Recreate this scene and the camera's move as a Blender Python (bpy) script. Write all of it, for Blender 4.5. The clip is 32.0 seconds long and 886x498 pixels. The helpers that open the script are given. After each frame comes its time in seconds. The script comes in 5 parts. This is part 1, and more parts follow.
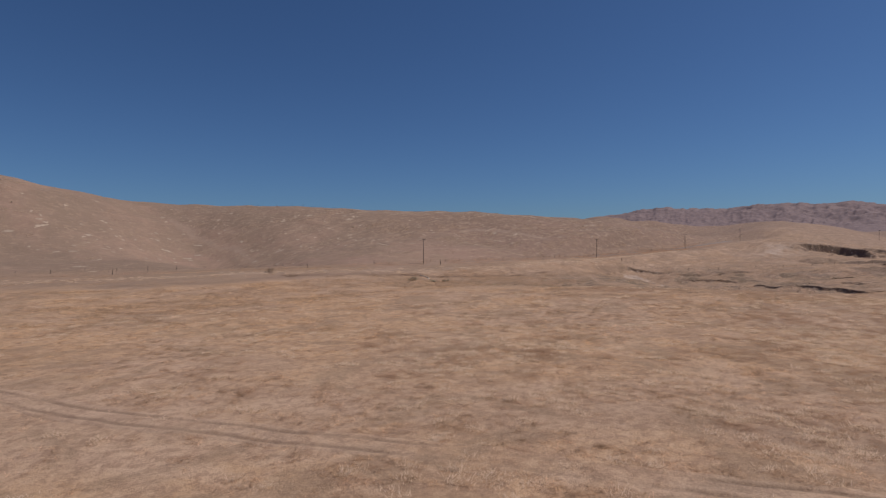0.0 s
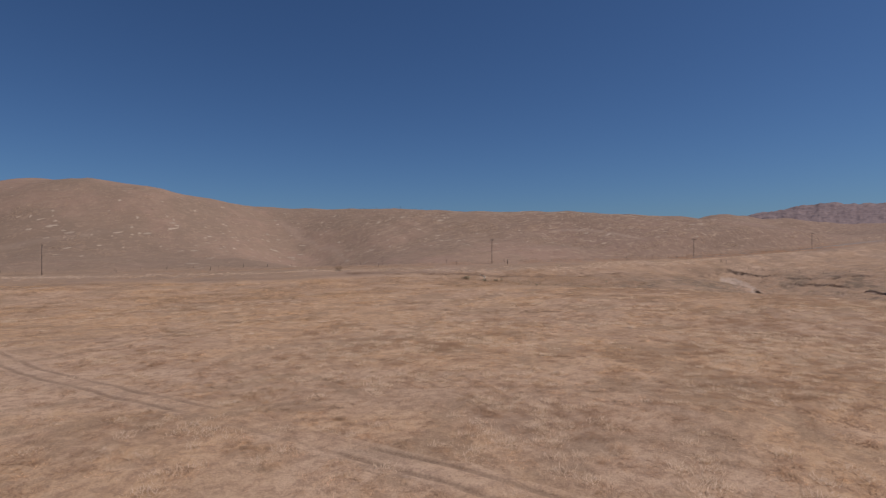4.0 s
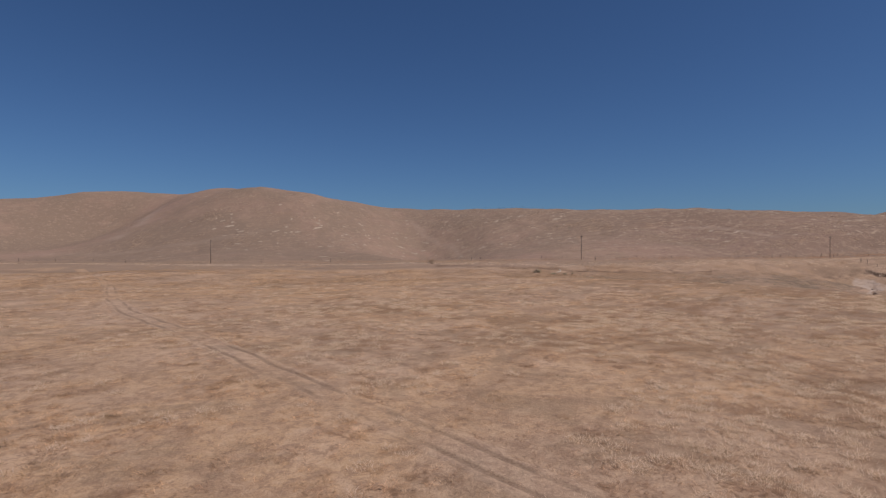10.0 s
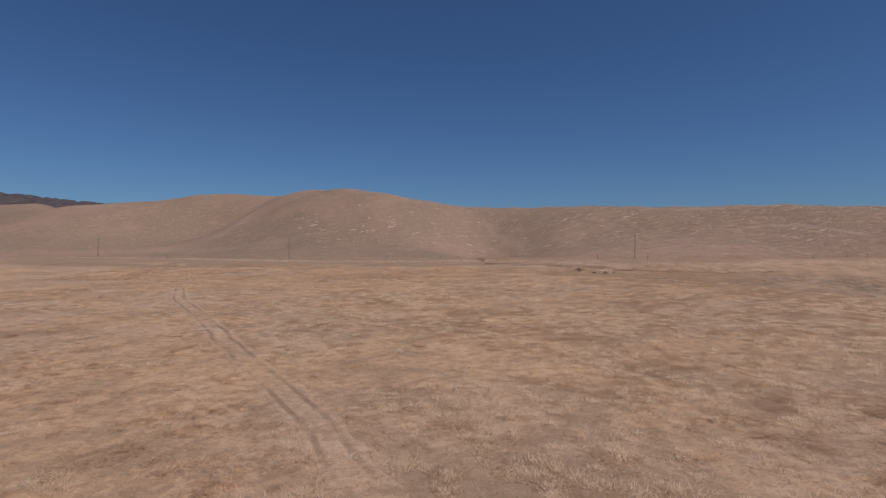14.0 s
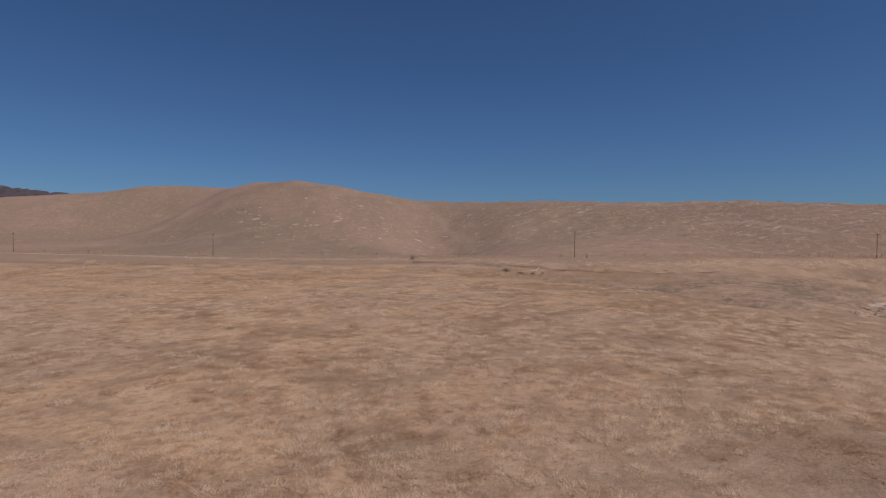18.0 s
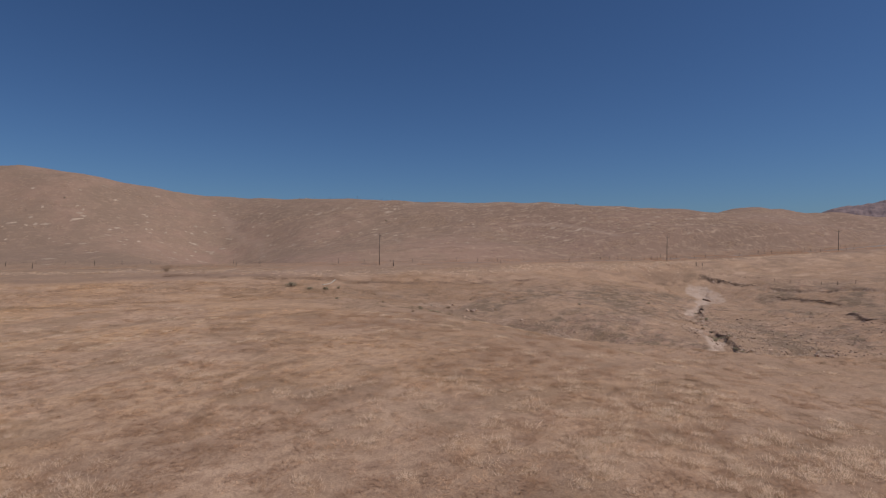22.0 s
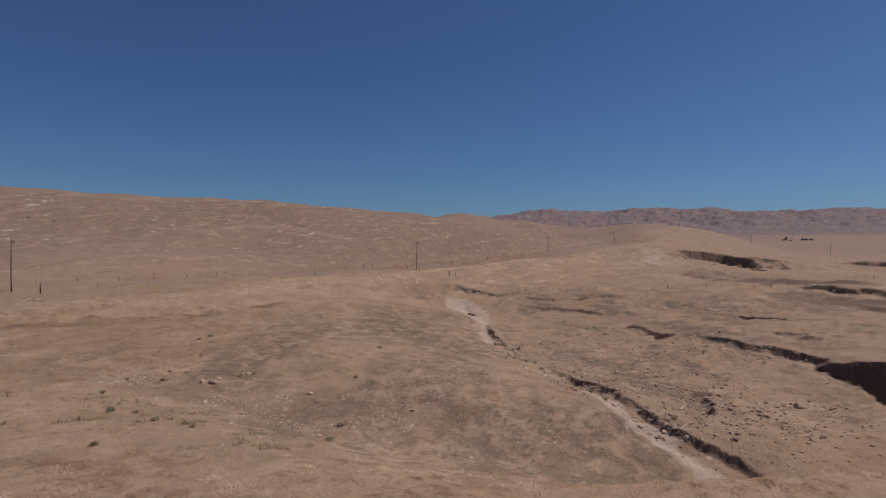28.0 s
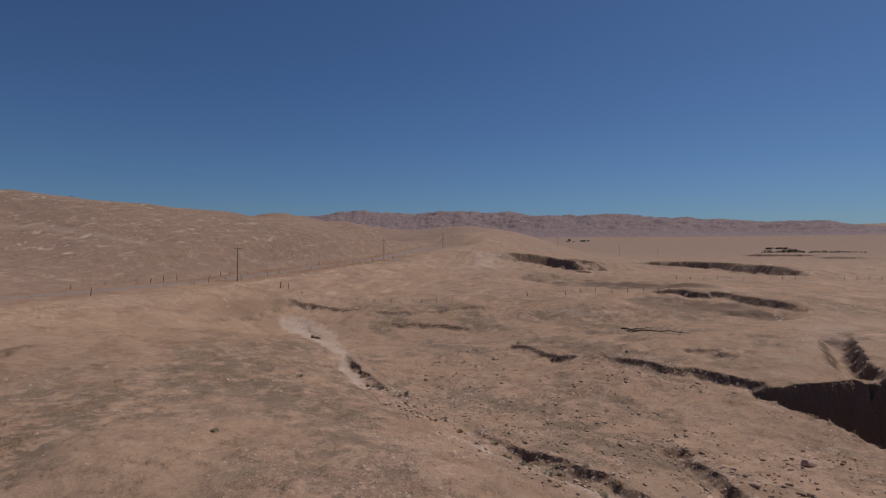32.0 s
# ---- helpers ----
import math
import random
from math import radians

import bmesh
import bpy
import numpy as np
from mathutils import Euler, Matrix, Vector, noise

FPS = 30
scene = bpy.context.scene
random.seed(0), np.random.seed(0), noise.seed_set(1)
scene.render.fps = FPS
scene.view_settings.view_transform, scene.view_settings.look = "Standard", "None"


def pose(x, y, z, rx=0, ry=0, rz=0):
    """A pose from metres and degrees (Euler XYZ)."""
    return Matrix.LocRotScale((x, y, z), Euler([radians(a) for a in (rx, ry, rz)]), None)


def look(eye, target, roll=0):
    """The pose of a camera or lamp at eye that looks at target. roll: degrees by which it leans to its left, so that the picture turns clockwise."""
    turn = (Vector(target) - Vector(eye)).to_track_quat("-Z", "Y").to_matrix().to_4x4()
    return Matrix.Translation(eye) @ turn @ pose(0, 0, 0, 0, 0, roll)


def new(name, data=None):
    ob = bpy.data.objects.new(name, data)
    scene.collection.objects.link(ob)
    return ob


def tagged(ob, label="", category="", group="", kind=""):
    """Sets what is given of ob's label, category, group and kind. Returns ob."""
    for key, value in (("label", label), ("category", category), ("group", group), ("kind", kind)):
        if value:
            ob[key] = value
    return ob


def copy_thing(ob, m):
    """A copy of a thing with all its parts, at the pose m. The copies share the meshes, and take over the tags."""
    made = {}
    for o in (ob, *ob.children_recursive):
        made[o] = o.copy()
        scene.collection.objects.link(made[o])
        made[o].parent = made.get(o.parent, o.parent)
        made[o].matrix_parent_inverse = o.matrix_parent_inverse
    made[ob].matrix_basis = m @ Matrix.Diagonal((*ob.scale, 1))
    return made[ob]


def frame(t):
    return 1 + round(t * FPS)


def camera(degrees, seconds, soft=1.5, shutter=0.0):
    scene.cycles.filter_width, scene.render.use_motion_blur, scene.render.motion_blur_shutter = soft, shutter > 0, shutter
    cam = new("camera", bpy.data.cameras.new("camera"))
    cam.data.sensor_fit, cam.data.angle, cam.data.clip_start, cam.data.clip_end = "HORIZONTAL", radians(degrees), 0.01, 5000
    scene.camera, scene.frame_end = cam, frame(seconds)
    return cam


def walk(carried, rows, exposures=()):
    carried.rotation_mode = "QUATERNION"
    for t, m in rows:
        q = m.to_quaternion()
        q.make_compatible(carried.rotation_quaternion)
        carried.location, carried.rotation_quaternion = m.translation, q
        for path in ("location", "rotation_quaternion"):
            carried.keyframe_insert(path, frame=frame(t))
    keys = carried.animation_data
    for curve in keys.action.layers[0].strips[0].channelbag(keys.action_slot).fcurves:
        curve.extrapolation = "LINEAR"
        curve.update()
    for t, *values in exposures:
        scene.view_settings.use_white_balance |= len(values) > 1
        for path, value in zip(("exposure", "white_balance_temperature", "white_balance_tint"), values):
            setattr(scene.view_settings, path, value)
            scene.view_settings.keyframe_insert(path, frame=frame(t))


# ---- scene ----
# ---- path ----
cam = camera(77.56, 32.0, soft=1.25)
walk(cam, [
    (0, pose(-136.96, -164.68, 6.86, 89.731, 0, -41.782) @ pose(0, 0, 0, 0, 0, -0.527)),
    (1, pose(-132.95, -169.03, 6.94, 89.714, 0, -38.415) @ pose(0, 0, 0, 0, 0, -0.379)),
    (2, pose(-128.73, -173.46, 6.95, 89.719, 0, -34.939) @ pose(0, 0, 0, 0, 0, -0.349)),
    (3, pose(-124.51, -177.98, 6.82, 89.767, 0, -31.707) @ pose(0, 0, 0, 0, 0, -0.380)),
    (4, pose(-120.26, -182.60, 6.52, 89.893, 0, -28.306) @ pose(0, 0, 0, 0, 0, -0.480)),
    (4.5, pose(-118.14, -184.94, 6.30, 89.904, 0, -26.563) @ pose(0, 0, 0, 0, 0, -0.443)),
    (6.5, pose(-110.40, -194.32, 5.12, 90.093, 0, -20.281) @ pose(0, 0, 0, 0, 0, -0.344)),
    (7, pose(-108.67, -196.37, 4.94, 90.086, 0, -18.727) @ pose(0, 0, 0, 0, 0, -0.326)),
    (8, pose(-105.32, -200.67, 4.67, 90.082, 0, -16.250) @ pose(0, 0, 0, 0, 0, -0.255)),
    (9, pose(-102.16, -205.27, 4.64, 90.034, 0, -13.575) @ pose(0, 0, 0, 0, 0, -0.168)),
    (10, pose(-98.86, -209.91, 4.56, 90.027, 0, -11.133) @ pose(0, 0, 0, 0, 0, -0.113)),
    (11, pose(-95.14, -214.59, 4.77, 89.971, 0, -8.838) @ pose(0, 0, 0, 0, 0, -0.037)),
    (12, pose(-91.15, -219.12, 5.01, 89.903, 0, -6.529) @ pose(0, 0, 0, 0, 0, -0.027)),
    (13, pose(-86.80, -222.25, 4.93, 89.890, 0, -3.920) @ pose(0, 0, 0, 0, 0, 0.009)),
    (13.5, pose(-84.42, -223.34, 4.95, 89.814, 0, -2.517) @ pose(0, 0, 0, 0, 0, 0.070)),
    (15.5, pose(-71.64, -222.69, 6.59, 89.204, 0, 3.205) @ pose(0, 0, 0, 0, 0, 0.041)),
    (16, pose(-69.10, -221.19, 6.56, 89.129, 0, 3.361) @ pose(0, 0, 0, 0, 0, 0.069)),
    (17, pose(-63.94, -216.23, 6.44, 89.069, 0, 1.030) @ pose(0, 0, 0, 0, 0, 0.257)),
    (18, pose(-59.39, -209.02, 6.68, 89.014, 0, -2.432) @ pose(0, 0, 0, 0, 0, 0.341)),
    (19, pose(-55.76, -200.36, 7.02, 88.934, 0, -7.667) @ pose(0, 0, 0, 0, 0, 0.269)),
    (20, pose(-52.75, -191.17, 7.41, 89.016, 0, -12.198) @ pose(0, 0, 0, 0, 0, 0.198)),
    (21, pose(-50.00, -182.46, 7.77, 88.996, 0, -17.530) @ pose(0, 0, 0, 0, 0, 0.259)),
    (22, pose(-47.41, -173.66, 8.13, 89.100, 0, -21.843) @ pose(0, 0, 0, 0, 0, 0.205)),
    (23, pose(-45.15, -165.20, 8.42, 89.149, 0, -28.428) @ pose(0, 0, 0, 0, 0, 0.274)),
    (24, pose(-42.93, -157.34, 8.59, 89.235, 0, -33.538) @ pose(0, 0, 0, 0, 0, 0.280)),
    (25, pose(-40.88, -150.13, 8.76, 89.294, 0, -38.812) @ pose(0, 0, 0, 0, 0, 0.370)),
    (25.5, pose(-39.82, -146.77, 8.90, 89.334, 0, -41.341) @ pose(0, 0, 0, 0, 0, 0.329)),
    (27.5, pose(-35.20, -132.74, 9.43, 89.464, 0, -50.331) @ pose(0, 0, 0, 0, 0, 0.276)),
    (28, pose(-33.52, -129.45, 9.55, 89.473, 0, -52.589) @ pose(0, 0, 0, 0, 0, 0.231)),
    (29, pose(-29.63, -123.05, 9.85, 89.510, 0, -57.516) @ pose(0, 0, 0, 0, 0, 0.167)),
    (30, pose(-25.12, -116.99, 10.13, 89.524, 0, -62.431) @ pose(0, 0, 0, 0, 0, 0.157)),
    (31, pose(-20.04, -111.52, 10.30, 89.625, 0, -67.565) @ pose(0, 0, 0, 0, 0, 0.084)),
    (32, pose(-14.62, -106.94, 10.54, 89.672, 0, -71.992) @ pose(0, 0, 0, 0, 0, 0.030)),
], exposures=[(0, -0.40, 6600, 12), (8, -0.37, 6600, 12), (13, -0.35, 6600, 12), (17, -0.40, 6600, 12), (20, -0.44, 6600, 12), (25, -0.40, 6620, 12), (28, -0.47, 6650, 12), (32, -0.56, 6680, 12)])
# ---- end of path ----

# ---- light ----
SUN_AZ, SUN_EL = radians(-36), radians(57)      # azimuth counted from +x towards +y
sun_dir = Vector((math.cos(SUN_AZ) * math.cos(SUN_EL), math.sin(SUN_AZ) * math.cos(SUN_EL), math.sin(SUN_EL)))
world = bpy.data.worlds.new("sky")
scene.world = world
world.use_nodes = True
wn = world.node_tree.nodes
sky = wn.new("ShaderNodeTexSky")
sky.sky_type, sky.sun_disc = "NISHITA", False
sky.sun_elevation, sky.sun_rotation = SUN_EL, math.pi / 2 - SUN_AZ
sky.altitude, sky.air_density, sky.dust_density, sky.ozone_density = 900, 0.9, 1.0, 1.5
wn["Background"].inputs["Strength"].default_value = 0.062
deep = wn.new("ShaderNodeMix")
deep.data_type, deep.blend_type = "RGBA", "MULTIPLY"
deep.inputs[0].default_value, deep.inputs[7].default_value = 1.0, (0.585, 0.875, 1.235, 1)      # very clear dry air
world.node_tree.links.new(sky.outputs[0], deep.inputs[6])
world.node_tree.links.new(deep.outputs[2], wn["Background"].inputs["Color"])
sun = new("sun", bpy.data.lights.new("sun", "SUN"))
sun.data.energy, sun.data.angle, sun.data.color = 3.6, radians(0.53), (1.0, 0.95, 0.87)
sun.matrix_world = look(sun_dir * 300, (0, 0, 0))


# ---- noise and land shape ----
def hashed(i, j, seed):
    h = (i.astype(np.int64) * 374761393 + j.astype(np.int64) * 668265263 + seed * 974634777) & 0xFFFFFFFF
    h = ((h ^ (h >> 13)) * 1274126177) & 0xFFFFFFFF
    h = ((h ^ (h >> 16)) * 2246822519) & 0xFFFFFFFF
    return (h ^ (h >> 15)) / 4294967295.0


def vnoise(x, y, seed=0):
    """Smooth noise between -1 and 1, one lattice cell a unit."""
    i, j = np.floor(x), np.floor(y)
    u, v = x - i, y - j
    u, v = u * u * u * (u * (u * 6 - 15) + 10), v * v * v * (v * (v * 6 - 15) + 10)
    a, b, c, d = (hashed(i + p, j + q, seed) for p, q in ((0, 0), (1, 0), (0, 1), (1, 1)))
    return 2 * ((a * (1 - u) + b * u) * (1 - v) + (c * (1 - u) + d * u) * v) - 1


def fbm(x, y, size, octaves=4, seed=0, gain=0.5):
    total, amp = 0.0, 1.0
    for n in range(octaves):
        total = total + amp * vnoise(x / size + 17.3 * n, y / size - 9.1 * n, seed + n)
        size, amp = size / 2.07, amp * gain
    return total


def smooth(v):
    v = np.clip(v, 0, 1)
    return v * v * (3 - 2 * v)


def bumps(x, y, rows):
    z = 0.0 * x
    for height, cx, cy, sx, sy, turn in rows:
        c, s = math.cos(turn), math.sin(turn)
        u, v = (x - cx) * c + (y - cy) * s, (y - cy) * c - (x - cx) * s
        z = z + height * np.exp(-0.5 * ((u / sx) ** 2 + (v / sy) ** 2))
    return z


# swells and hollows of the low ground: height, centre, two widths, turn
LOW = [(-9.08, 54.63, -107.74, 24.66, 48.19, 2.91), (8.64, 44.87, 42.06, 527.34, 28.85, -0.08), (-5.56, 105.15, -57.79, 14.52, 74.7, -3.02),
       (4.46, 59.04, -118.41, 126.87, 49.2, -0.28), (-6.41, 8.56, -109.47, 32.43, 9.98, 1.81), (2.4, 53.06, -44.0, 14.0, 15.0, 0.26),
       (11.5, -483.47, -54.64, 515.27, 218.05, 2.34), (4.06, 29.02, 3.1, 266.36, 24.73, 0.07), (3.0, 345.0, -18.0, 72.0, 46.0, 0.0), (34.0, 620.0, 75.0, 150.0, 75.0, 0.1), (2.0, 236.0, -69.0, 12.0, 5.0, -0.9)]
# the hills behind the road
HILLS = [(40.58, -158.07, 181.1, 43.32, 73.24, 1.13), (43.95, -242.7, 253.15, 82.74, 32.07, 0.0), (26.98, 15.99, 176.14, 55.49, 58.84, 0.3),
         (22.08, 95.76, 139.86, 35.17, 68.73, -1.49), (26.39, 152.68, 83.32, 69.11, 29.59, -0.17), (31.14, 299.93, 112.8, 59.95, 37.45, -2.81),
         (33.97, -65.67, 241.98, 74.59, 55.83, 0.46), (-10.74, -46.37, 87.97, 18.0, 50.0, 0.19), (19.78, 415.84, 127.05, 65.23, 17.98, -0.15),
         (-16.17, -247.51, 209.35, 36.59, 17.94, 0.67), (-2.07, 55.85, 142.45, 17.76, 18.28, -0.12), (35.84, -385.18, 229.22, 90.82, 54.29, -0.31),
         (43.58, -541.62, 329.19, 70.0, 60.0, 0.0), (27.41, -452.89, 350.18, 40.0, 50.0, 0.0)]


def pole_y(x):
    """The line of the utility poles."""
    return np.where(x < 0, -0.25 * x - 4 * np.exp(x / 25.0) + 4, 0) * 1.0 + np.where(x > 227, (x - 227) * 0.1, 0)


def road_y(x):
    return pole_y(x) + 8.0


def road_z(x):
    return np.interp(x, (-600, -300, -150, 0, 120, 227, 290, 355, 420, 560), (-1, -1.2, -1.3, 0.0, 0.2, 3.5, 6.5, 9.4, 7.0, 2.0))


def along(x, y, line):
    """Signed distance to a line of points (positive to its left), and how far along it the nearest place lies, 0 to 1."""
    best, side, where = np.full(x.shape, 1e9), np.zeros(x.shape), np.zeros(x.shape)
    lengths = [math.dist(a[:2], b[:2]) for a, b in zip(line, line[1:])]
    done = 0.0
    for a, b, l in zip(line, line[1:], lengths):
        dx, dy = (b[0] - a[0]) / l, (b[1] - a[1]) / l
        t = np.clip((x - a[0]) * dx + (y - a[1]) * dy, 0, l)
        px, py = x - a[0] - t * dx, y - a[1] - t * dy
        d = np.hypot(px, py)
        near = d < best
        best = np.where(near, d, best)
        side = np.where(near, np.sign(dx * py - dy * px), side)
        where = np.where(near, (done + t) / sum(lengths), where)
        done += l
    return best * side, where


# cuts in the low ground: centre line, depth, half width of the bed, width of the steep left bank, width of the gentle right bank,
# and how deep the cut is along its way
EVEN = ((0, 0.08, 0.3, 0.5, 0.7, 0.92, 1), (0, 0.8, 1, 0.75, 1, 0.8, 0))
STREAM = [(109, -26), (104, -36), (97, -43), (86, -51), (72, -62), (64, -69), (56, -77), (48, -85), (40.6, -92.1), (36, -98), (32, -103.5), (28.6, -108.2), (24.2, -113.7), (19.5, -119.5), (12, -127)]
CUTS = [
    (STREAM, 1.3, 0.7, 0.5, 3.2, ((0, 0.05, 0.15, 0.30, 0.345, 0.38, 0.47, 0.52, 0.63, 0.68, 0.76, 0.8, 0.85, 0.93, 1), (0, 0.3, 0.1, 0.08, 0.15, 0.8, 0.8, 0.2, 0.2, 0.7, 1, 0.7, 1, 0.65, 0.75))),
    ([(47, -111), (44, -112.5), (39.5, -114.3), (34.5, -116.2), (32, -117.4)], 1.2, 0.4, 0.6, 2.5, EVEN),
    ([(94, -85), (90.2, -89), (84, -95.5), (81, -100)], 0.95, 0.6, 0.7, 4.0, EVEN),
    ([(81, -101), (77.2, -107), (73.6, -114.5), (70.5, -121), (68.5, -124)], 1.1, 0.6, 0.7, 4.0, ((0, 0.1, 0.45, 0.6, 1), (0, 0.5, 0.7, 1, 1))),
    ([(83.4, -117.6), (81, -120.3), (78.2, -122.8)], 0.55, 0.3, 0.5, 2.0, EVEN),
    ([(97, -141), (90, -140.5), (83.3, -138.6), (77, -137.6), (70, -139.5)], 2.4, 0.6, 1.0, 2.5, ((0, 0.2, 0.5, 1), (0, 0.3, 1, 1.2))),
    ([(145, -110), (142, -116), (138.5, -121), (134, -128), (126.5, -135), (119, -142.5)], 1.4, 1.5, 6.0, 14.0, EVEN),
    ([(117, -20), (119.5, -26), (121, -33), (126, -38.5)], 1.0, 0.6, 0.8, 3.5, EVEN),
    ([(116, -50), (115.6, -60), (113.2, -73)], 0.6, 0.4, 0.7, 3.5, EVEN),
    ([(122, -38), (124.5, -55), (127.5, -66), (128, -75)], 0.65, 0.6, 0.8, 4.0, EVEN),
    ([(235, -66), (200, -106), (170, -133)], 2.2, 4.0, 5.0, 14.0, EVEN),
    ([(285, -42), (305, -52), (312, -63), (303, -75), (290, -86)], 1.2, 4.0, 6.0, 26.0, ((0, 0.46, 0.62, 0.9, 1), (0, 0, 1, 1, 0))),
    ([(318, -78), (312, -88), (300, -96)], 3.0, 2.0, 2.6, 8.0, EVEN),
    ([(285, -82), (272, -90), (262, -97)], 2.0, 1.5, 1.0, 5.0, EVEN),
    ([(385, -108), (378, -133), (358, -158), (318, -172), (272, -184)], 3.2, 4.0, 3.4, 16.0, EVEN),
    ([(760, -250), (753, -266), (770, -310), (780, -350)], 5.0, 5.0, 3.0, 20.0, EVEN),
    ([(627, -296), (634, -318), (641, -345)], 4.0, 4.0, 3.0, 12.0, EVEN),
    ([(-25, -19), (-8, -23.5), (7, -26), (28, -26.5), (42, -26)], 0.6, 0.8, 1.4, 6.0, EVEN),
]
# steps in the ground, higher on the left of the line: line, height, width of the face along it, length of the fall behind it, how far left of the line
STEPS = [([(262, -18), (285, -42), (305, -52), (312, -63), (303, -75), (290, -86)], 5.2, ((0, 0.42, 0.56, 1), (24.0, 17.0, 3.2, 3.2)), 90.0, 5.8),
         ([(202, -82), (184, -96), (168, -109), (158, -123), (151, -137)], 1.5, 4.0, 34.0, 2.0),
         ([(385, -108), (378, -133), (358, -158), (318, -172), (272, -184)], 3.0, 3.5, 60.0, 5.7),
         ([(146, -108), (142, -116), (138.5, -121), (134, -128), (126.5, -135), (119, -142.5)], 1.5, 1.2, 40.0, 7.2),
         ([(760, -240), (753, -266), (770, -310), (780, -350)], 2.6, 8.0, 120.0, 9.0),
         ([(627, -290), (634, -318), (641, -350)], 1.8, 8.0, 90.0, 8.0)]
GORGE = [(69, -123.3), (66.2, -126), (63.5, -130.5), (61, -136), (59, -145), (58, -158), (57, -180), (50, -230)]
FIELD_EDGE = [(-34, -86), (-20, -98), (-10, -107), (-6.5, -110.5), (-2.5, -115.2), (3, -120.8), (8, -125.8), (14, -130.6), (25, -135.2), (40, -142), (60, -155)]


def land(x, y):
    x, y = np.asarray(x, float), np.asarray(y, float)
    z = -9.336 + 0.01784 * np.clip(x, -300, 420) + bumps(x, y, LOW)
    z = z + bumps(x, y, HILLS) * smooth((y - 6 - 0.2 * np.maximum(-x, 0)) / 26)
    far = np.hypot(x, y)
    z = z + 38 * (np.maximum(far - 900, 0) / 2000) ** 2
    # the bench that carries the road and the poles
    w = smooth(1.5 - np.abs(y - road_y(x) + 3.0) / 20.0) * smooth((620 + x) / 60) * smooth((450 - x) / 90)
    z = z * (1 - w) + road_z(x) * w
    z = z + (0.3 + 0.35 * smooth((30 - x) / 40)) * np.exp(-0.5 * ((y - road_y(x) + 5.6) / 1.3) ** 2) * smooth((330 - x) / 60)
    # the field sinks gently away from the hills
    z = z - (0.5 * smooth((-95 - y) / 45) + np.clip(0.036 * (-158 - y), 0, 3.2)) * smooth((-28 - x) / 34)
    edge = (x > -90) & (x < 90) & (y > -230) & (y < -60)
    if edge.any():
        d, t = along(x[edge], y[edge], FIELD_EDGE)
        lip = np.maximum(-4.7 - z[edge], 0) * smooth((d + 48) / 34) * smooth((4.5 - d) / 6.5)
        z[edge] += lip * smooth((t - 0.1) / 0.15) * smooth((1 - t) / 0.3)
    rough = smooth((60 - np.abs(y + 70)) / 30) * smooth((x + 15) / 30) * smooth((420 - x) / 60)
    hill = smooth((y - 20) / 40)
    z = z + fbm(x, y, 38, 4, 3) * (0.25 + 0.5 * rough + 1.0 * hill) * (1 - 0.85 * w)
    z = z + fbm(x, y, 7.0, 3, 11) * (0.05 + 0.22 * rough)
    close = (x > 10) & (x < 130) & (y > -150) & (y < -20)
    if close.any():
        z[close] += fbm(x[close], y[close], 2.6, 4, 23, 0.6) * 0.12
    near = (x > -60) & (x < 920) & (y > -400) & (y < 5)
    if near.any():
        xs, ys = x[near], y[near]
        cut = np.zeros(xs.shape)
        jx = xs + 1.0 * fbm(xs, ys, 9.0, 3, 31, 0.62)
        jy = ys + 1.0 * fbm(xs, ys, 9.0, 3, 41, 0.62)
        ragged = (xs < 150) * 0.28
        jx, jy = jx + ragged * fbm(xs, ys, 1.7, 2, 33), jy + ragged * fbm(xs, ys, 1.7, 2, 43)
        for line, depth, bed, steep, gentle, deep in CUTS:
            d, t = along(jx, jy, line)
            u = np.clip((d - bed) / (1.3 * steep), 0, 1)     # a talus below an upright lip
            v = np.where(d > 0, np.where(u < 0.75, 1 - 0.55 * u / 0.75, 0.45 * (1 - u) / 0.25), 1 - smooth((-d - bed) / gentle))
            shape = depth * np.interp(t, *deep) * v * (0.78 + 0.45 * vnoise(xs / 4.0, ys / 4.0, 57) + 0.12 * vnoise(xs / 1.4, ys / 1.4, 58) * (xs < 140))
            cut = np.maximum(cut, shape)
        d, t = along(jx, jy, GORGE)
        half = np.interp(t, (0, 0.035, 0.082, 0.137, 0.22, 0.34, 0.54, 1), (0.4, 2.0, 6.0, 11.0, 14.0, 16.0, 17, 18))
        depth = np.interp(t, (0, 0.03, 0.08, 0.2, 1), (1.0, 4.0, 9.0, 20.0, 24.0))
        cut = np.maximum(cut, depth * (1 - np.clip((np.abs(d) - half + 1.0) / 1.0, 0, 1)))
        for line, high, face, back, off in STEPS:
            d, t = along(jx, jy, line)
            wide = np.interp(t, *face) if isinstance(face, tuple) else face
            cut = cut - high * np.clip((d - off) / wide + 0.5, 0, 1) * smooth((back - d) / back) * smooth((-2 - ys) / 24) * smooth(t / 0.28) * smooth((1 - t) / 0.2)
        z[near] -= cut
    return z


def land_at(x, y):
    return float(land(np.array([x]), np.array([y]))[0])


# ---- material helpers ----
def material(name, rough=0.9, metal=0.0, colour=(0.5, 0.5, 0.5)):
    m = bpy.data.materials.new(name)
    m.use_nodes = True
    b = m.node_tree.nodes["Principled BSDF"]
    b.inputs["Roughness"].default_value, b.inputs["Metallic"].default_value = rough, metal
    b.inputs["Base Color"].default_value = (*colour, 1)
    b.inputs["Specular IOR Level"].default_value = 0.25
    return m, m.node_tree.nodes, m.node_tree.links, b


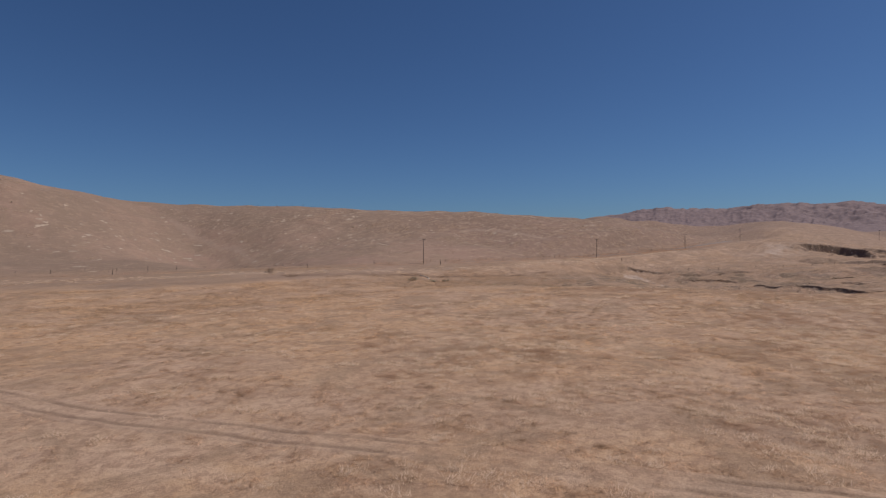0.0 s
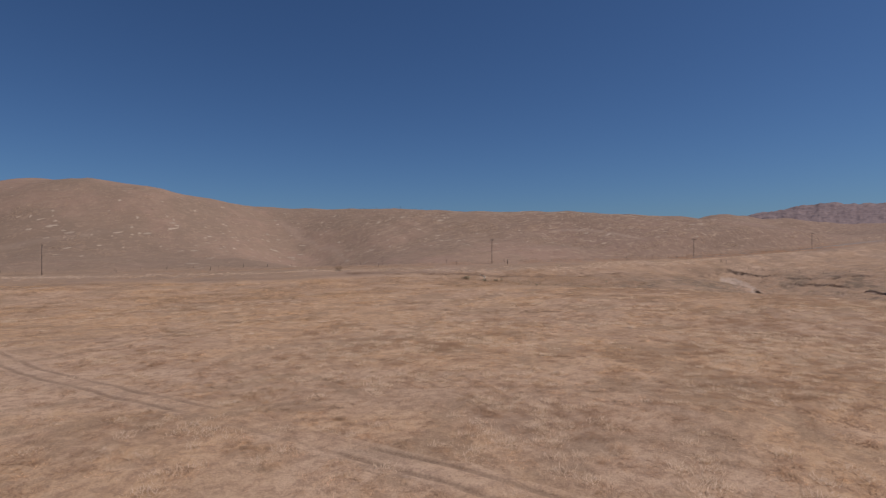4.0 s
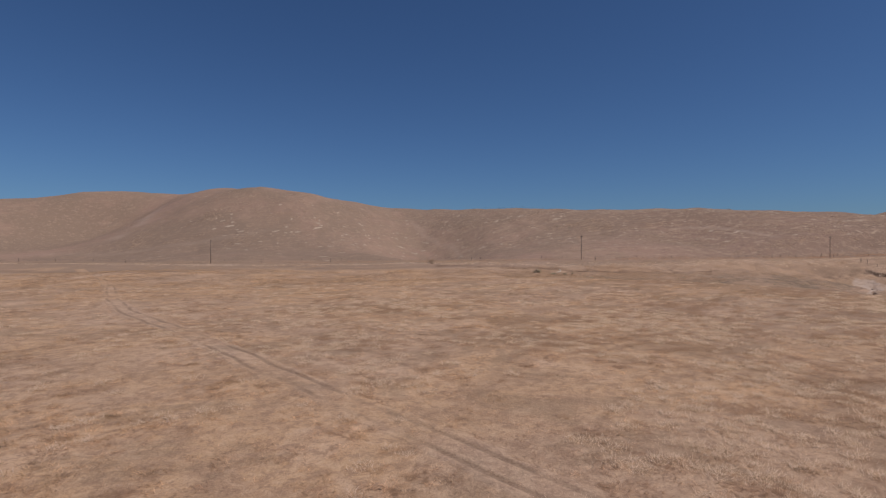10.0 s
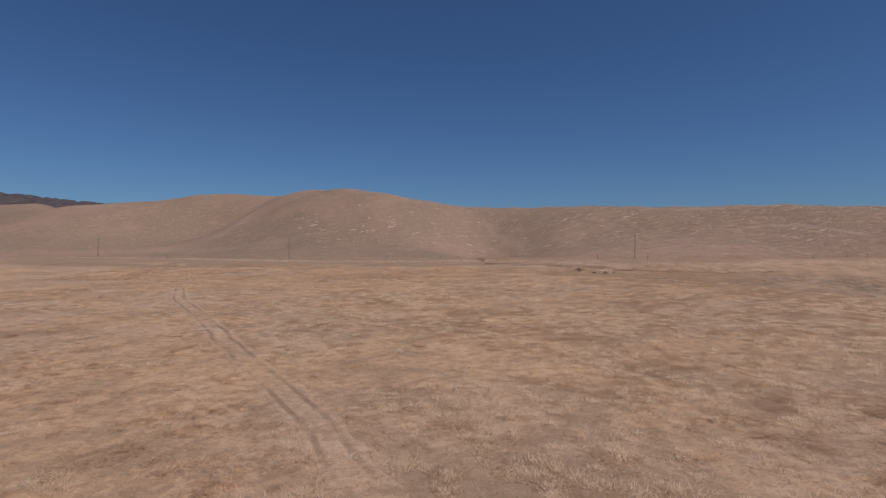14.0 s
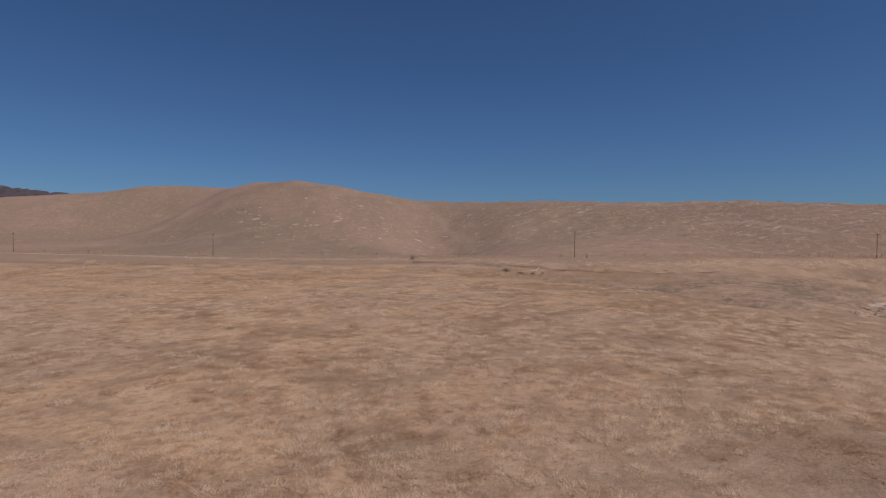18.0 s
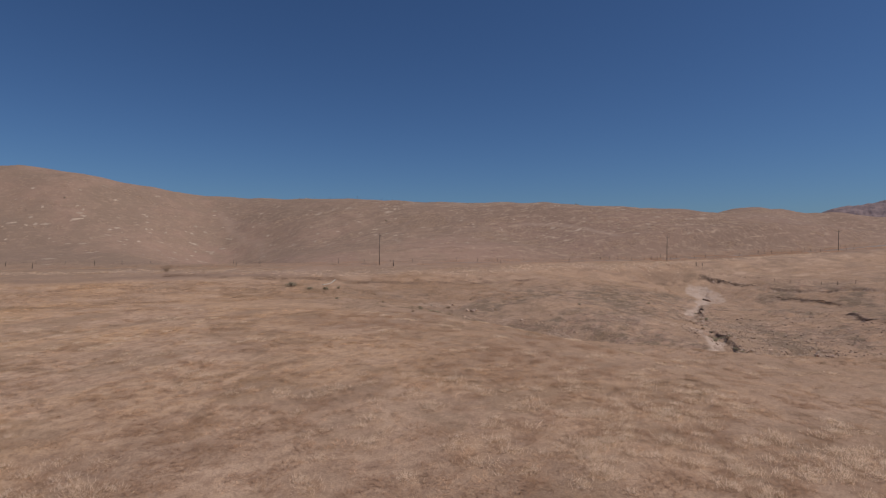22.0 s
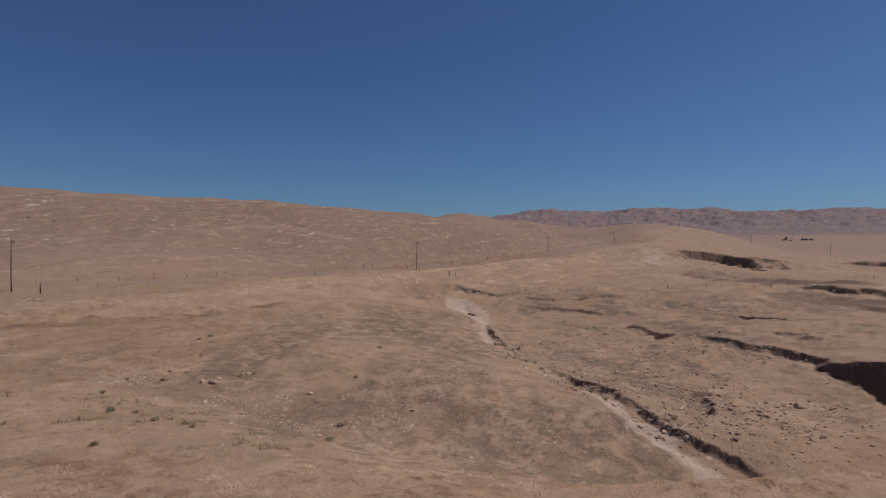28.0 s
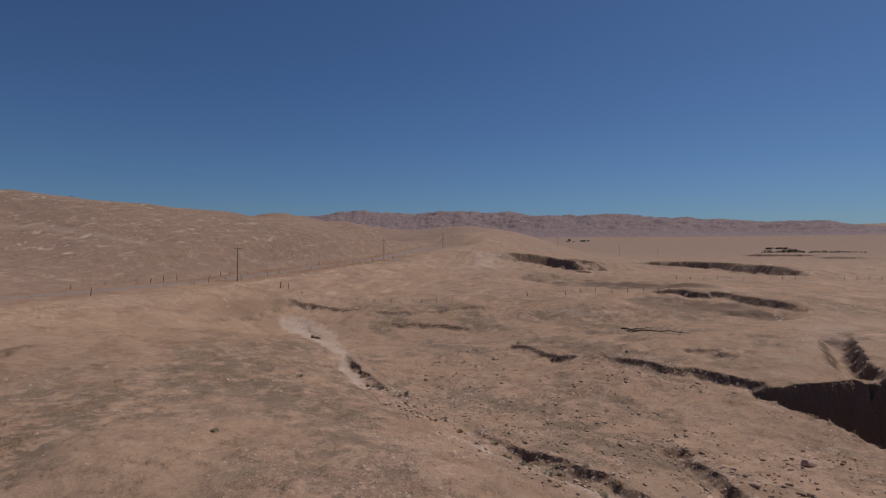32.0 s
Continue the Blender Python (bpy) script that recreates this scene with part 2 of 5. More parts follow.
def noise_node(n, l, coord, scale, detail=4.0, rough=0.6, distort=0.0):
    t = n.new("ShaderNodeTexNoise")
    t.inputs["Scale"].default_value, t.inputs["Detail"].default_value = scale, detail
    t.inputs["Roughness"].default_value, t.inputs["Distortion"].default_value = rough, distort
    l.new(coord, t.inputs["Vector"])
    return t.outputs["Fac"]


def ramp(n, l, fac, low, high):
    r = n.new("ShaderNodeMapRange")
    r.interpolation_type = "SMOOTHSTEP"
    r.inputs["From Min"].default_value, r.inputs["From Max"].default_value = low, high
    l.new(fac, r.inputs["Value"])
    return r.outputs["Result"]


def mix(n, l, fac, a, b):
    m = n.new("ShaderNodeMix")
    m.data_type = "RGBA"
    for value, socket in ((fac, m.inputs[0]), (a, m.inputs[6]), (b, m.inputs[7])):
        if isinstance(value, (int, float)):
            socket.default_value = value
        elif isinstance(value, tuple):
            socket.default_value = (*value, 1)
        else:
            l.new(value, socket)
    return m.outputs[2]


def math_node(n, l, op, a, b):
    m = n.new("ShaderNodeMath")
    m.operation = op
    for value, socket in ((a, m.inputs[0]), (b, m.inputs[1])):
        if isinstance(value, (int, float)):
            socket.default_value = value
        else:
            l.new(value, socket)
    return m.outputs[0]


def bump(n, l, b, height, strength, distance):
    u = n.new("ShaderNodeBump")
    u.inputs["Strength"].default_value, u.inputs["Distance"].default_value = strength, distance
    l.new(height, u.inputs["Height"])
    l.new(u.outputs["Normal"], b.inputs["Normal"])


def field_colour(n, l, pos):
    """Straw, bare pinkish soil and trampled brown in patches of half a metre to a few metres; browner towards the gullies."""
    split = n.new("ShaderNodeSeparateXYZ")
    l.new(pos, split.inputs[0])
    big = noise_node(n, l, pos, 0.030, 4, 0.6, 0.6)
    mid = noise_node(n, l, pos, 0.13, 5, 0.62, 0.8)
    patch = noise_node(n, l, pos, 0.45, 4, 0.62, 0.7)
    small = noise_node(n, l, pos, 1.25, 4, 0.62, 0.5)
    fine = noise_node(n, l, pos, 6.0, 4, 0.75, 0.3)
    c = mix(n, l, ramp(n, l, big, 0.42, 0.58), (0.510, 0.332, 0.224), (0.570, 0.352, 0.210))
    c = mix(n, l, math_node(n, l, "MULTIPLY", ramp(n, l, mid, 0.49, 0.62), 0.50), c, (0.365, 0.226, 0.148))
    c = mix(n, l, math_node(n, l, "MULTIPLY", ramp(n, l, mid, 0.47, 0.36), 0.40), c, (0.66, 0.445, 0.315))
    c = mix(n, l, math_node(n, l, "MULTIPLY", ramp(n, l, patch, 0.50, 0.60), 0.26), c, (0.375, 0.222, 0.150))
    c = mix(n, l, math_node(n, l, "MULTIPLY", ramp(n, l, patch, 0.45, 0.36), 0.16), c, (0.70, 0.475, 0.332))
    c = mix(n, l, math_node(n, l, "MULTIPLY", ramp(n, l, small, 0.51, 0.60), 0.50), c, (0.315, 0.188, 0.124))
    c = mix(n, l, math_node(n, l, "MULTIPLY", ramp(n, l, small, 0.47, 0.38), 0.30), c, (0.69, 0.465, 0.315))
    east = math_node(n, l, "ADD", split.outputs[0], math_node(n, l, "MULTIPLY", mid, 60.0))
    c = mix(n, l, math_node(n, l, "MULTIPLY", ramp(n, l, east, -45, 40), 0.55), c, (0.36, 0.238, 0.170))
    # greyed, weathered grass in swathes of ten to thirty metres
    sward = noise_node(n, l, pos, 0.075, 6, 0.68, 1.2)
    c = mix(n, l, math_node(n, l, "MULTIPLY", ramp(n, l, sward, 0.50, 0.60), 0.45), c, (0.285, 0.187, 0.120))
    return c, (big, mid, patch, small, fine)


def ground_material():
    m, n, l, b = material("dry_grassland", 0.95)
    pos = n.new("ShaderNodeNewGeometry").outputs["Position"]
    soil = n.new("ShaderNodeAttribute")
    soil.attribute_name = "soil"
    parts = n.new("ShaderNodeSeparateColor")
    l.new(soil.outputs["Color"], parts.inputs[0])
    c, (big, mid, patch, small, fine) = field_colour(n, l, pos)
    c = mix(n, l, math_node(n, l, "MULTIPLY", ramp(n, l, fine, 0.51, 0.60), 0.30), c, (0.64, 0.43, 0.285))
    c = mix(n, l, math_node(n, l, "MULTIPLY", ramp(n, l, fine, 0.48, 0.38), 0.30), c, (0.29, 0.17, 0.12))
    hill = mix(n, l, ramp(n, l, mid, 0.35, 0.65), (0.312, 0.205, 0.150), (0.378, 0.244, 0.179))
    hill = mix(n, l, ramp(n, l, big, 0.40, 0.62), hill, (0.318, 0.214, 0.154))
    broad = noise_node(n, l, pos, 0.009, 5, 0.65, 0.6)
    hill = mix(n, l, math_node(n, l, "MULTIPLY", ramp(n, l, broad, 0.46, 0.58), 0.75), hill, (0.272, 0.188, 0.136))
    hill = mix(n, l, math_node(n, l, "MULTIPLY", ramp(n, l, broad, 0.47, 0.38), 0.7), hill, (0.375, 0.235, 0.178))
    where = n.new("ShaderNodeSeparateXYZ")
    l.new(pos, where.inputs[0])
    hill = mix(n, l, math_node(n, l, "MULTIPLY", ramp(n, l, where.outputs[0], 10, 110), 0.6), hill, (0.262, 0.170, 0.126))
    flatten = n.new("ShaderNodeMapping")
    flatten.inputs["Scale"].default_value = (0.13, 0.40, 0.0)
    l.new(pos, flatten.inputs["Vector"])
    streak = noise_node(n, l, flatten.outputs[0], 1.0, 6, 0.72, 0.6)
    tufted = math_node(n, l, "ADD", math_node(n, l, "MULTIPLY", ramp(n, l, where.outputs[0], -80, 70), 0.65), 0.2)
    hill = mix(n, l, math_node(n, l, "MULTIPLY", ramp(n, l, streak, 0.54, 0.66), tufted), hill, (0.49, 0.345, 0.25))
    hill = mix(n, l, math_node(n, l, "MULTIPLY", ramp(n, l, streak, 0.46, 0.35), tufted), hill, (0.235, 0.15, 0.112))
    hill = mix(n, l, math_node(n, l, "MULTIPLY", ramp(n, l, small, 0.50, 0.60), 0.28), hill, (0.25, 0.16, 0.122))
    hill = mix(n, l, math_node(n, l, "MULTIPLY", ramp(n, l, patch, 0.53, 0.64), 0.38), hill, (0.45, 0.305, 0.22))
    # dull olive swathes and pale straw on the low ground to the east
    lowland = ramp(n, l, where.outputs[0], 70, 150)
    swathe = noise_node(n, l, flatten.outputs[0], 0.45, 6, 0.70, 1.0)
    c = mix(n, l, math_node(n, l, "MULTIPLY", math_node(n, l, "MULTIPLY", ramp(n, l, swathe, 0.50, 0.60), lowland), 0.6), c, (0.268, 0.180, 0.126))
    c = mix(n, l, math_node(n, l, "MULTIPLY", math_node(n, l, "MULTIPLY", ramp(n, l, swathe, 0.46, 0.38), lowland), 0.65), c, (0.58, 0.40, 0.283))
    c = mix(n, l, parts.outputs[2], c, hill)
    grit = mix(n, l, ramp(n, l, mid, 0.43, 0.57), (0.315, 0.186, 0.129), (0.398, 0.229, 0.160))
    grit = mix(n, l, ramp(n, l, patch, 0.47, 0.57), grit, (0.325, 0.215, 0.152))
    grit = mix(n, l, math_node(n, l, "MULTIPLY", ramp(n, l, fine, 0.51, 0.57), 0.85), grit, (0.44, 0.315, 0.235))
    grit = mix(n, l, math_node(n, l, "MULTIPLY", ramp(n, l, fine, 0.46, 0.39), 0.35), grit, (0.19, 0.128, 0.092))
    grit = mix(n, l, ramp(n, l, small, 0.46, 0.38), grit, (0.195, 0.135, 0.098))
    crust = noise_node(n, l, pos, 0.22, 6, 0.72, 1.0)
    grit = mix(n, l, math_node(n, l, "MULTIPLY", ramp(n, l, crust, 0.51, 0.58), 0.6), grit, (0.245, 0.178, 0.115))
    grit = mix(n, l, math_node(n, l, "MULTIPLY", ramp(n, l, crust, 0.46, 0.40), 0.5), grit, (0.46, 0.315, 0.228))
    lanes = n.new("ShaderNodeAttribute")
    lanes.attribute_name = "lane"
    lane = lanes.outputs["Fac"]
    # washed lanes along the fall of the basin: olive crust and strips of straw
    grit = mix(n, l, math_node(n, l, "MULTIPLY", ramp(n, l, lane, 0.05, -0.55), 0.6), grit, (0.222, 0.157, 0.106))
    grit = mix(n, l, math_node(n, l, "MULTIPLY", ramp(n, l, lane, 0.15, 0.60), 0.70), grit, (0.49, 0.320, 0.220))
    grain = noise_node(n, l, pos, 2.6, 5, 0.8, 0.2)
    grit = mix(n, l, math_node(n, l, "MULTIPLY", ramp(n, l, grain, 0.54, 0.64), 0.55), grit, (0.52, 0.375, 0.285))
    grit = mix(n, l, math_node(n, l, "MULTIPLY", ramp(n, l, grain, 0.46, 0.37), 0.55), grit, (0.165, 0.115, 0.083))
    # mats of golden straw and of dull olive growth, one to four metres across
    mats = noise_node(n, l, pos, 0.36, 6, 0.66, 0.5)
    grit = mix(n, l, math_node(n, l, "MULTIPLY", ramp(n, l, mats, 0.50, 0.62), 0.62), grit, (0.55, 0.360, 0.246))
    grit = mix(n, l, math_node(n, l, "MULTIPLY", ramp(n, l, mats, 0.49, 0.38), 0.60), grit, (0.220, 0.150, 0.102))
    c = mix(n, l, parts.outputs[1], c, grit)
    sand = mix(n, l, ramp(n, l, fine, 0.35, 0.7), (0.48, 0.355, 0.285), (0.63, 0.48, 0.39))
    c = mix(n, l, parts.outputs[0], c, sand)
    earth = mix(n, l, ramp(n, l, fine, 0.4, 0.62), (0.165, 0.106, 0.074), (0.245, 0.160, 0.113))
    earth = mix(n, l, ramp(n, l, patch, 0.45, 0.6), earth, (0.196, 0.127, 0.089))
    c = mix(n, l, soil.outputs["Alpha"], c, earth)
    l.new(c, b.inputs["Base Color"])
    h = math_node(n, l, "ADD", math_node(n, l, "MULTIPLY", small, 0.55), math_node(n, l, "MULTIPLY", fine, 0.45))
    bump(n, l, b, h, 0.9, 0.22)
    return m


# ---- ground ----
def spaced(parts):
    """Grid lines: (start, end, step) stretches that follow on one another."""
    out = []
    for a, b, step in parts:
        out += list(np.linspace(a, b, max(int(round((b - a) / step)), 1), endpoint=False))
    return np.array(out + [parts[-1][1]])


def stretch(a, b, first):
    """From a to b in steps that grow by a tenth."""
    out, step = [a], first
    while abs(out[-1] - a) < abs(b - a):
        out.append(out[-1] + math.copysign(step, b - a))
        step *= 1.12
    out[-1] = b
    return np.array(out[1:])


def grid_mesh(name, xs, ys, zs):
    nx, ny = len(xs), len(ys)
    gx, gy = np.meshgrid(xs, ys)
    co = np.stack([gx, gy, zs], -1).reshape(-1, 3)
    k = np.arange(nx * ny).reshape(ny, nx)
    quads = np.stack([k[:-1, :-1], k[:-1, 1:], k[1:, 1:], k[1:, :-1]], -1).reshape(-1, 4)
    me = bpy.data.meshes.new(name)
    me.vertices.add(len(co))
    me.vertices.foreach_set("co", co.ravel())
    me.loops.add(quads.size)
    me.loops.foreach_set("vertex_index", quads.ravel().astype(np.int32))
    me.polygons.add(len(quads))
    me.polygons.foreach_set("loop_start", np.arange(0, quads.size, 4, dtype=np.int32))
    me.polygons.foreach_set("use_smooth", np.ones(len(quads), bool))
    me.update()
    me.validate()
    return me


xs = np.concatenate([stretch(-175, -4900, 2.5)[::-1], spaced([(-175, -20, 1.3), (-20, 12, 0.8), (12, 100, 0.36), (100, 150, 0.6), (150, 330, 1.3), (330, 440, 2.5), (440, 600, 6), (600, 800, 2.5)]), stretch(800, 4900, 8)])
ys = np.concatenate([stretch(-420, -4900, 5)[::-1], spaced([(-420, -225, 4.5), (-225, -150, 1.5), (-150, -130, 0.6), (-130, -62, 0.36), (-62, -15, 0.5), (-15, 60, 1.2), (60, 290, 2.0)]), stretch(290, 4900, 5)])
gx, gy = np.meshgrid(xs, ys)
gz = land(gx, gy)
ground = new("ground", grid_mesh("ground", xs, ys, gz))
dx, dy = np.diff(xs)[None], np.diff(ys)[:, None]
steepest = np.maximum(np.abs(np.diff(gz, axis=1)) [:-1] / dx, np.abs(np.diff(gz, axis=0))[:, :-1] / dy)
ground.data.polygons.foreach_set("use_smooth", ((steepest < 0.42) | (gy[:-1, :-1] > 5)).ravel())
tagged(ground, "dry tan grassland rolling to hills with eroded gullies", "ground", kind="structure")
TRACK = [(-195, 25), (-172, -20), (-154, -58), (-140.5, -94.3), (-128.4, -120.5), (-119.8, -135.5), (-113.1, -147.5), (-108.1, -156), (-104.3, -163), (-99.2, -171.5), (-95.4, -177.7), (-91.6, -184), (-88, -190.2), (-82, -201), (-68, -226), (-55, -260)]


FIELD_TOP = -62
PALE_SPOTS = [(-60, -180, 17), (-92, -124, 16), (-60, -153, 17), (-40, -164, 16), (-78, -192, 12), (-24, -150, 14), (-100, -156, 9)]
BROWN_SPOTS = [(-76, -158, 13), (-70, -146, 9), (-128, -160, 9), (-34, -178, 12), (-50, -140, 10), (-116, -205, 16), (-20, -130, 10), (-21, -92, 9), (-32, -101, 10)]


def zone(x, y, spots):
    """How far inside any of some round stretches: centre and radius."""
    return np.max([np.exp(-((x - cx) ** 2 + (y - cy) ** 2) / r ** 2) for cx, cy, r in spots], axis=0)


def talus(x, y):
    """Bare brown earth that has slid down below the two nearer scarps."""
    much = np.zeros(x.shape)
    for line, reach, amount in ((CUTS[6][0], 15.0, 1.15), (CUTS[10][0], 15.0, 0.8)):
        d, t = along(x + 2.5 * fbm(x, y, 8, 3, 129), y + 2.5 * fbm(x, y, 8, 3, 130), line)
        down = np.where(d < 0, -d / (reach * np.interp(t, (0, 0.35, 0.7, 1), (0.5, 1, 0.9, 0.4))), d / 4.0)
        much = np.maximum(much, amount * smooth(1.25 - down) * smooth(t / 0.06) * smooth((1 - t) / 0.1) * (0.75 + 0.5 * vnoise(x / 3.5, y / 3.5, 131)))
    return much


def soil_masks(x, y, z):
    r, g, b = np.zeros(x.shape), np.zeros(x.shape), np.zeros(x.shape)
    near = (x > -200) & (x < 480) & (y > -300) & (y < 60)
    xs, ys = x[near], y[near]
    # pale sand in the stream bed and its head
    d, t = along(xs + 0.8 * fbm(xs, ys, 3.0, 3, 71), ys + 0.8 * fbm(xs, ys, 3.0, 3, 72), STREAM)
    wide = np.interp(t, (0, 0.03, 0.09, 0.14, 0.31, 0.35, 0.38, 0.44, 0.50, 0.53, 0.65, 0.69, 0.8, 1), (3.6, 5.8, 5.2, 3.2, 2.2, 0.6, 1.5, 1.9, 1.2, -1.0, -1.0, 1.2, 1.5, 1.7))
    middle = np.interp(t, (0, 0.3, 0.4), (0.2, 0.4, 1.7))
    sand = smooth((wide - np.abs(d + middle)) / 0.6) * (0.72 + 0.28 * vnoise(xs / 1.7, ys / 1.7, 75))
    r[near] = np.clip(sand, 0, 1)
    e, t = along(xs, ys, FIELD_EDGE)
    inside = smooth((e - 1 + 3 * fbm(xs, ys, 9, 3, 93)) / 5) * smooth((xs + 24) / 16) * smooth((ys + 175) / 20) * smooth((-30 - ys) / 22) * np.interp(xs, (125, 170, 360, 470), (1.0, 0.6, 0.5, 0.0))
    g[near] = np.clip(inside * (0.12 + 0.88 * smooth(0.72 + 1.4 * fbm(xs, ys, 15, 5, 91, 0.6))), 0, 1)
    b = np.maximum(smooth((y - road_y(x) - 2) / 14), np.maximum(0.18 * smooth((x - 120) / 80) + 0.4 * smooth((x - 300) / 300) + 0.2 * smooth((x - 700) / 300), 0.75 * smooth((y - road_y(x) + np.interp(x, (-90, -10, 60), (56, 36, 22)) + 9 * fbm(x, y, 30, 4, 95, 0.6)) / 14)))
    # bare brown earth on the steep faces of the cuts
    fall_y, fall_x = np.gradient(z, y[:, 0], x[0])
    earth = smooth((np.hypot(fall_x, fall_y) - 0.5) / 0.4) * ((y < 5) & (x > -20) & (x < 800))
    # thin brown ground between the clumps, in stretches of the field
    bare = np.maximum(zone(x, y, PALE_SPOTS), zone(x, y, BROWN_SPOTS)) * smooth((FIELD_TOP - y) / 10)
    earth = np.maximum(earth, np.clip(0.30 * bare * smooth(0.6 + 1.2 * fbm(x, y, 6.5, 4, 115, 0.65)), 0, 0.7))
    # bleached grass on the shoulder of the road bench with its sunlit face painted in, and a darker brown band below it
    bench = (x > -330) & (x < 240) & (y > -60) & (y < 100)
    xb, yb = x[bench], y[bench]
    d, t = along(xb, yb + 1.6 * fbm(xb, yb, 22, 4, 105, 0.6), SHOULDER)
    pale = smooth((3.4 - np.abs(d)) / 2.2) * (0.24 + 0.24 * vnoise(xb / 19, yb / 6, 106)) * np.interp(xb, (-60, 30), (0.9, 0.4)) * smooth(t / 0.05) * smooth((1 - t) / 0.1)
    r[bench] = np.maximum(r[bench], np.clip(pale, 0, 1))
    for line, wide, much in ((BROWN_BAND, 3.6, np.interp(xb, (-30, -8), (0.55, 0.85))), (BROWN_BAND_EAST, 2.2, 0.8), (DITCH, 1.3, 0.5)):
        d, t = along(xb + 3 * fbm(xb, yb, 16, 3, 109), yb + 2.2 * fbm(xb, yb, 14, 4, 108, 0.6), line)
        band = much * smooth((wide * np.interp(xb, (-120, -60), (1.7, 1.0)) - np.abs(d)) / 2.6) * (0.52 + 0.45 * vnoise(xb / 24, yb / 7, 110)) * smooth(t / 0.05) * smooth((1 - t) / 0.12)
        earth[bench] = np.maximum(earth[bench], np.clip(band, 0, 0.8))
    stony = (x > -40) & (x < 30) & (y > -110) & (y < -25)
    d, t = along(x[stony] + 2 * fbm(x[stony], y[stony], 8, 3, 123), y[stony], GRAVEL)
    earth[stony] = np.maximum(earth[stony], 0.42 * smooth((6 - np.abs(d)) / 4) * (0.8 + 0.3 * vnoise(x[stony] / 3, y[stony] / 3, 124)))
    # bare brown face of a long low swell, and the pale washed slope beside the high bank with its sunlight painted in
    far = (x > 130) & (x < 320) & (y > -160) & (y < -10)
    xf, yf = x[far], y[far]
    d, t = along(xf + 2 * fbm(xf, yf, 9, 3, 117), yf, STEPS[1][0])
    earth[far] = np.maximum(earth[far], 1.15 * smooth((7.5 - np.abs(d - 1)) / 4) * smooth(t / 0.12) * smooth((1 - t) / 0.2) * (0.8 + 0.3 * vnoise(xf / 6, yf / 4, 118)))
    # fallen earth below the scarps
    scree = (x > 90) & (x < 260) & (y > -165) & (y < -45)
    earth[scree] = np.maximum(earth[scree], np.clip(talus(x[scree], y[scree]), 0, 0.92))
    # washed slope that drains into the gorge, and a trodden strip
    for line, wide, much in (([(104, -143), (99.6, -142.4), (83.6, -135.3), (75.8, -131), (69, -127)], 5.0, 0.42), ([(125.5, -72), (125.2, -87), (123.7, -94), (123.6, -110.6)], 1.8, 0.35)):
        low = (x > 60) & (x < 135) & (y > -150) & (y < -65)
        d, t = along(x[low] + 2 * fbm(x[low], y[low], 7, 3, 126), y[low] + 2 * fbm(x[low], y[low], 7, 3, 127), line)
        r[low] = np.maximum(r[low], much * smooth((wide - np.abs(d)) / wide * 1.5) * smooth(t / 0.1) * smooth((1 - t) / 0.1) * (0.6 + 0.5 * vnoise(x[low] / 2.5, y[low] / 2.5, 128)))
    lit_wash = np.exp(-((xf - 280) / 22) ** 2 - ((yf + 39) / 11) ** 2)
    r[far] = np.maximum(r[far], np.clip(0.85 * lit_wash * (0.7 + 0.7 * fbm(xf, yf, 7, 3, 119)), 0, 0.8))
    # paler rim along the crest of the ridge
    crest = smooth((z - 26.3 + 1.2 * fbm(x, y, 14, 3, 112)) / 2.0) * smooth((x - 35) / 40) * smooth((235 - x) / 40) * (y < 200)
    r = np.maximum(r, 0.22 * crest * (0.6 + 0.6 * vnoise(x / 7, y / 4, 113)))
    # pale washed strips on the hills
    hill = (x > -330) & (x < 200) & (y > 35) & (y < 260)
    xh, yh = x[hill], y[hill]
    for line, wide, much in (([(-226, 140), (-223, 158), (-217, 172), (-219, 223)], 4.0, 0.26), ([(-290, 146), (-265, 142), (-219, 126), (-178, 119), (-147, 117), (-126, 122)], 3.0, 0.12),
                             ([(-47, 163), (-39, 126), (-31, 103), (-28, 80)], 2.5, 0.13), ([(92, 72), (110, 58), (122, 44), (128, 32)], 2.5, 0.25)):
        d, t = along(xh + 3 * fbm(xh, yh, 12, 3, 61), yh, line)
        r[hill] = np.maximum(r[hill], much * smooth((wide - np.abs(d)) / wide * 1.6) * smooth(t / 0.15) * smooth((1 - t) / 0.15))
    return np.stack([r, g, b, earth], -1)


SHOULDER = [(-300, 76), (-228, 56), (-166, 30), (-110, 13), (-88, 4), (-58, 0), (-40, -6), (-25, -11), (0, -18), (25, -16.5), (52, -13.4), (91, -11), (115, -9.5), (160, -8), (215, -4)]
BROWN_BAND = [(-290, 40), (-222, 22), (-155, -4), (-126, -3), (-100, -15), (-81, -14), (-52, -10), (-37, -17), (-25, -20), (-8, -24.5), (7, -27), (28, -27.5), (42, -27)]
DITCH = [(-60, -2), (-30, -9), (-10, -14.2), (12, -13.5), (36, -13), (71, -11), (100, -8), (118, -7)]
GRAVEL = [(-17, -42), (-8, -62), (-3, -74), (4, -84), (10, -92)]
BROWN_BAND_EAST = [(66, -16), (78, -15), (100, -15.5), (118, -16.6)]
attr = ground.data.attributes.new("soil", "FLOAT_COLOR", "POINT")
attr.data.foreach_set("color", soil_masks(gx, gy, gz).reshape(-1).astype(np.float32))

def lane_at(x, y):
    """Lanes of thicker and thinner cover, drawn out along the fall of the basin."""
    u, v = 0.755 * x + 0.656 * y, 0.755 * y - 0.656 * x
    return fbm(u / 5.5 + 0.25 * fbm(x, y, 14, 2, 121), v + 1.5 * fbm(x, y, 11, 3, 122), 7.0, 5, 120, 0.62)


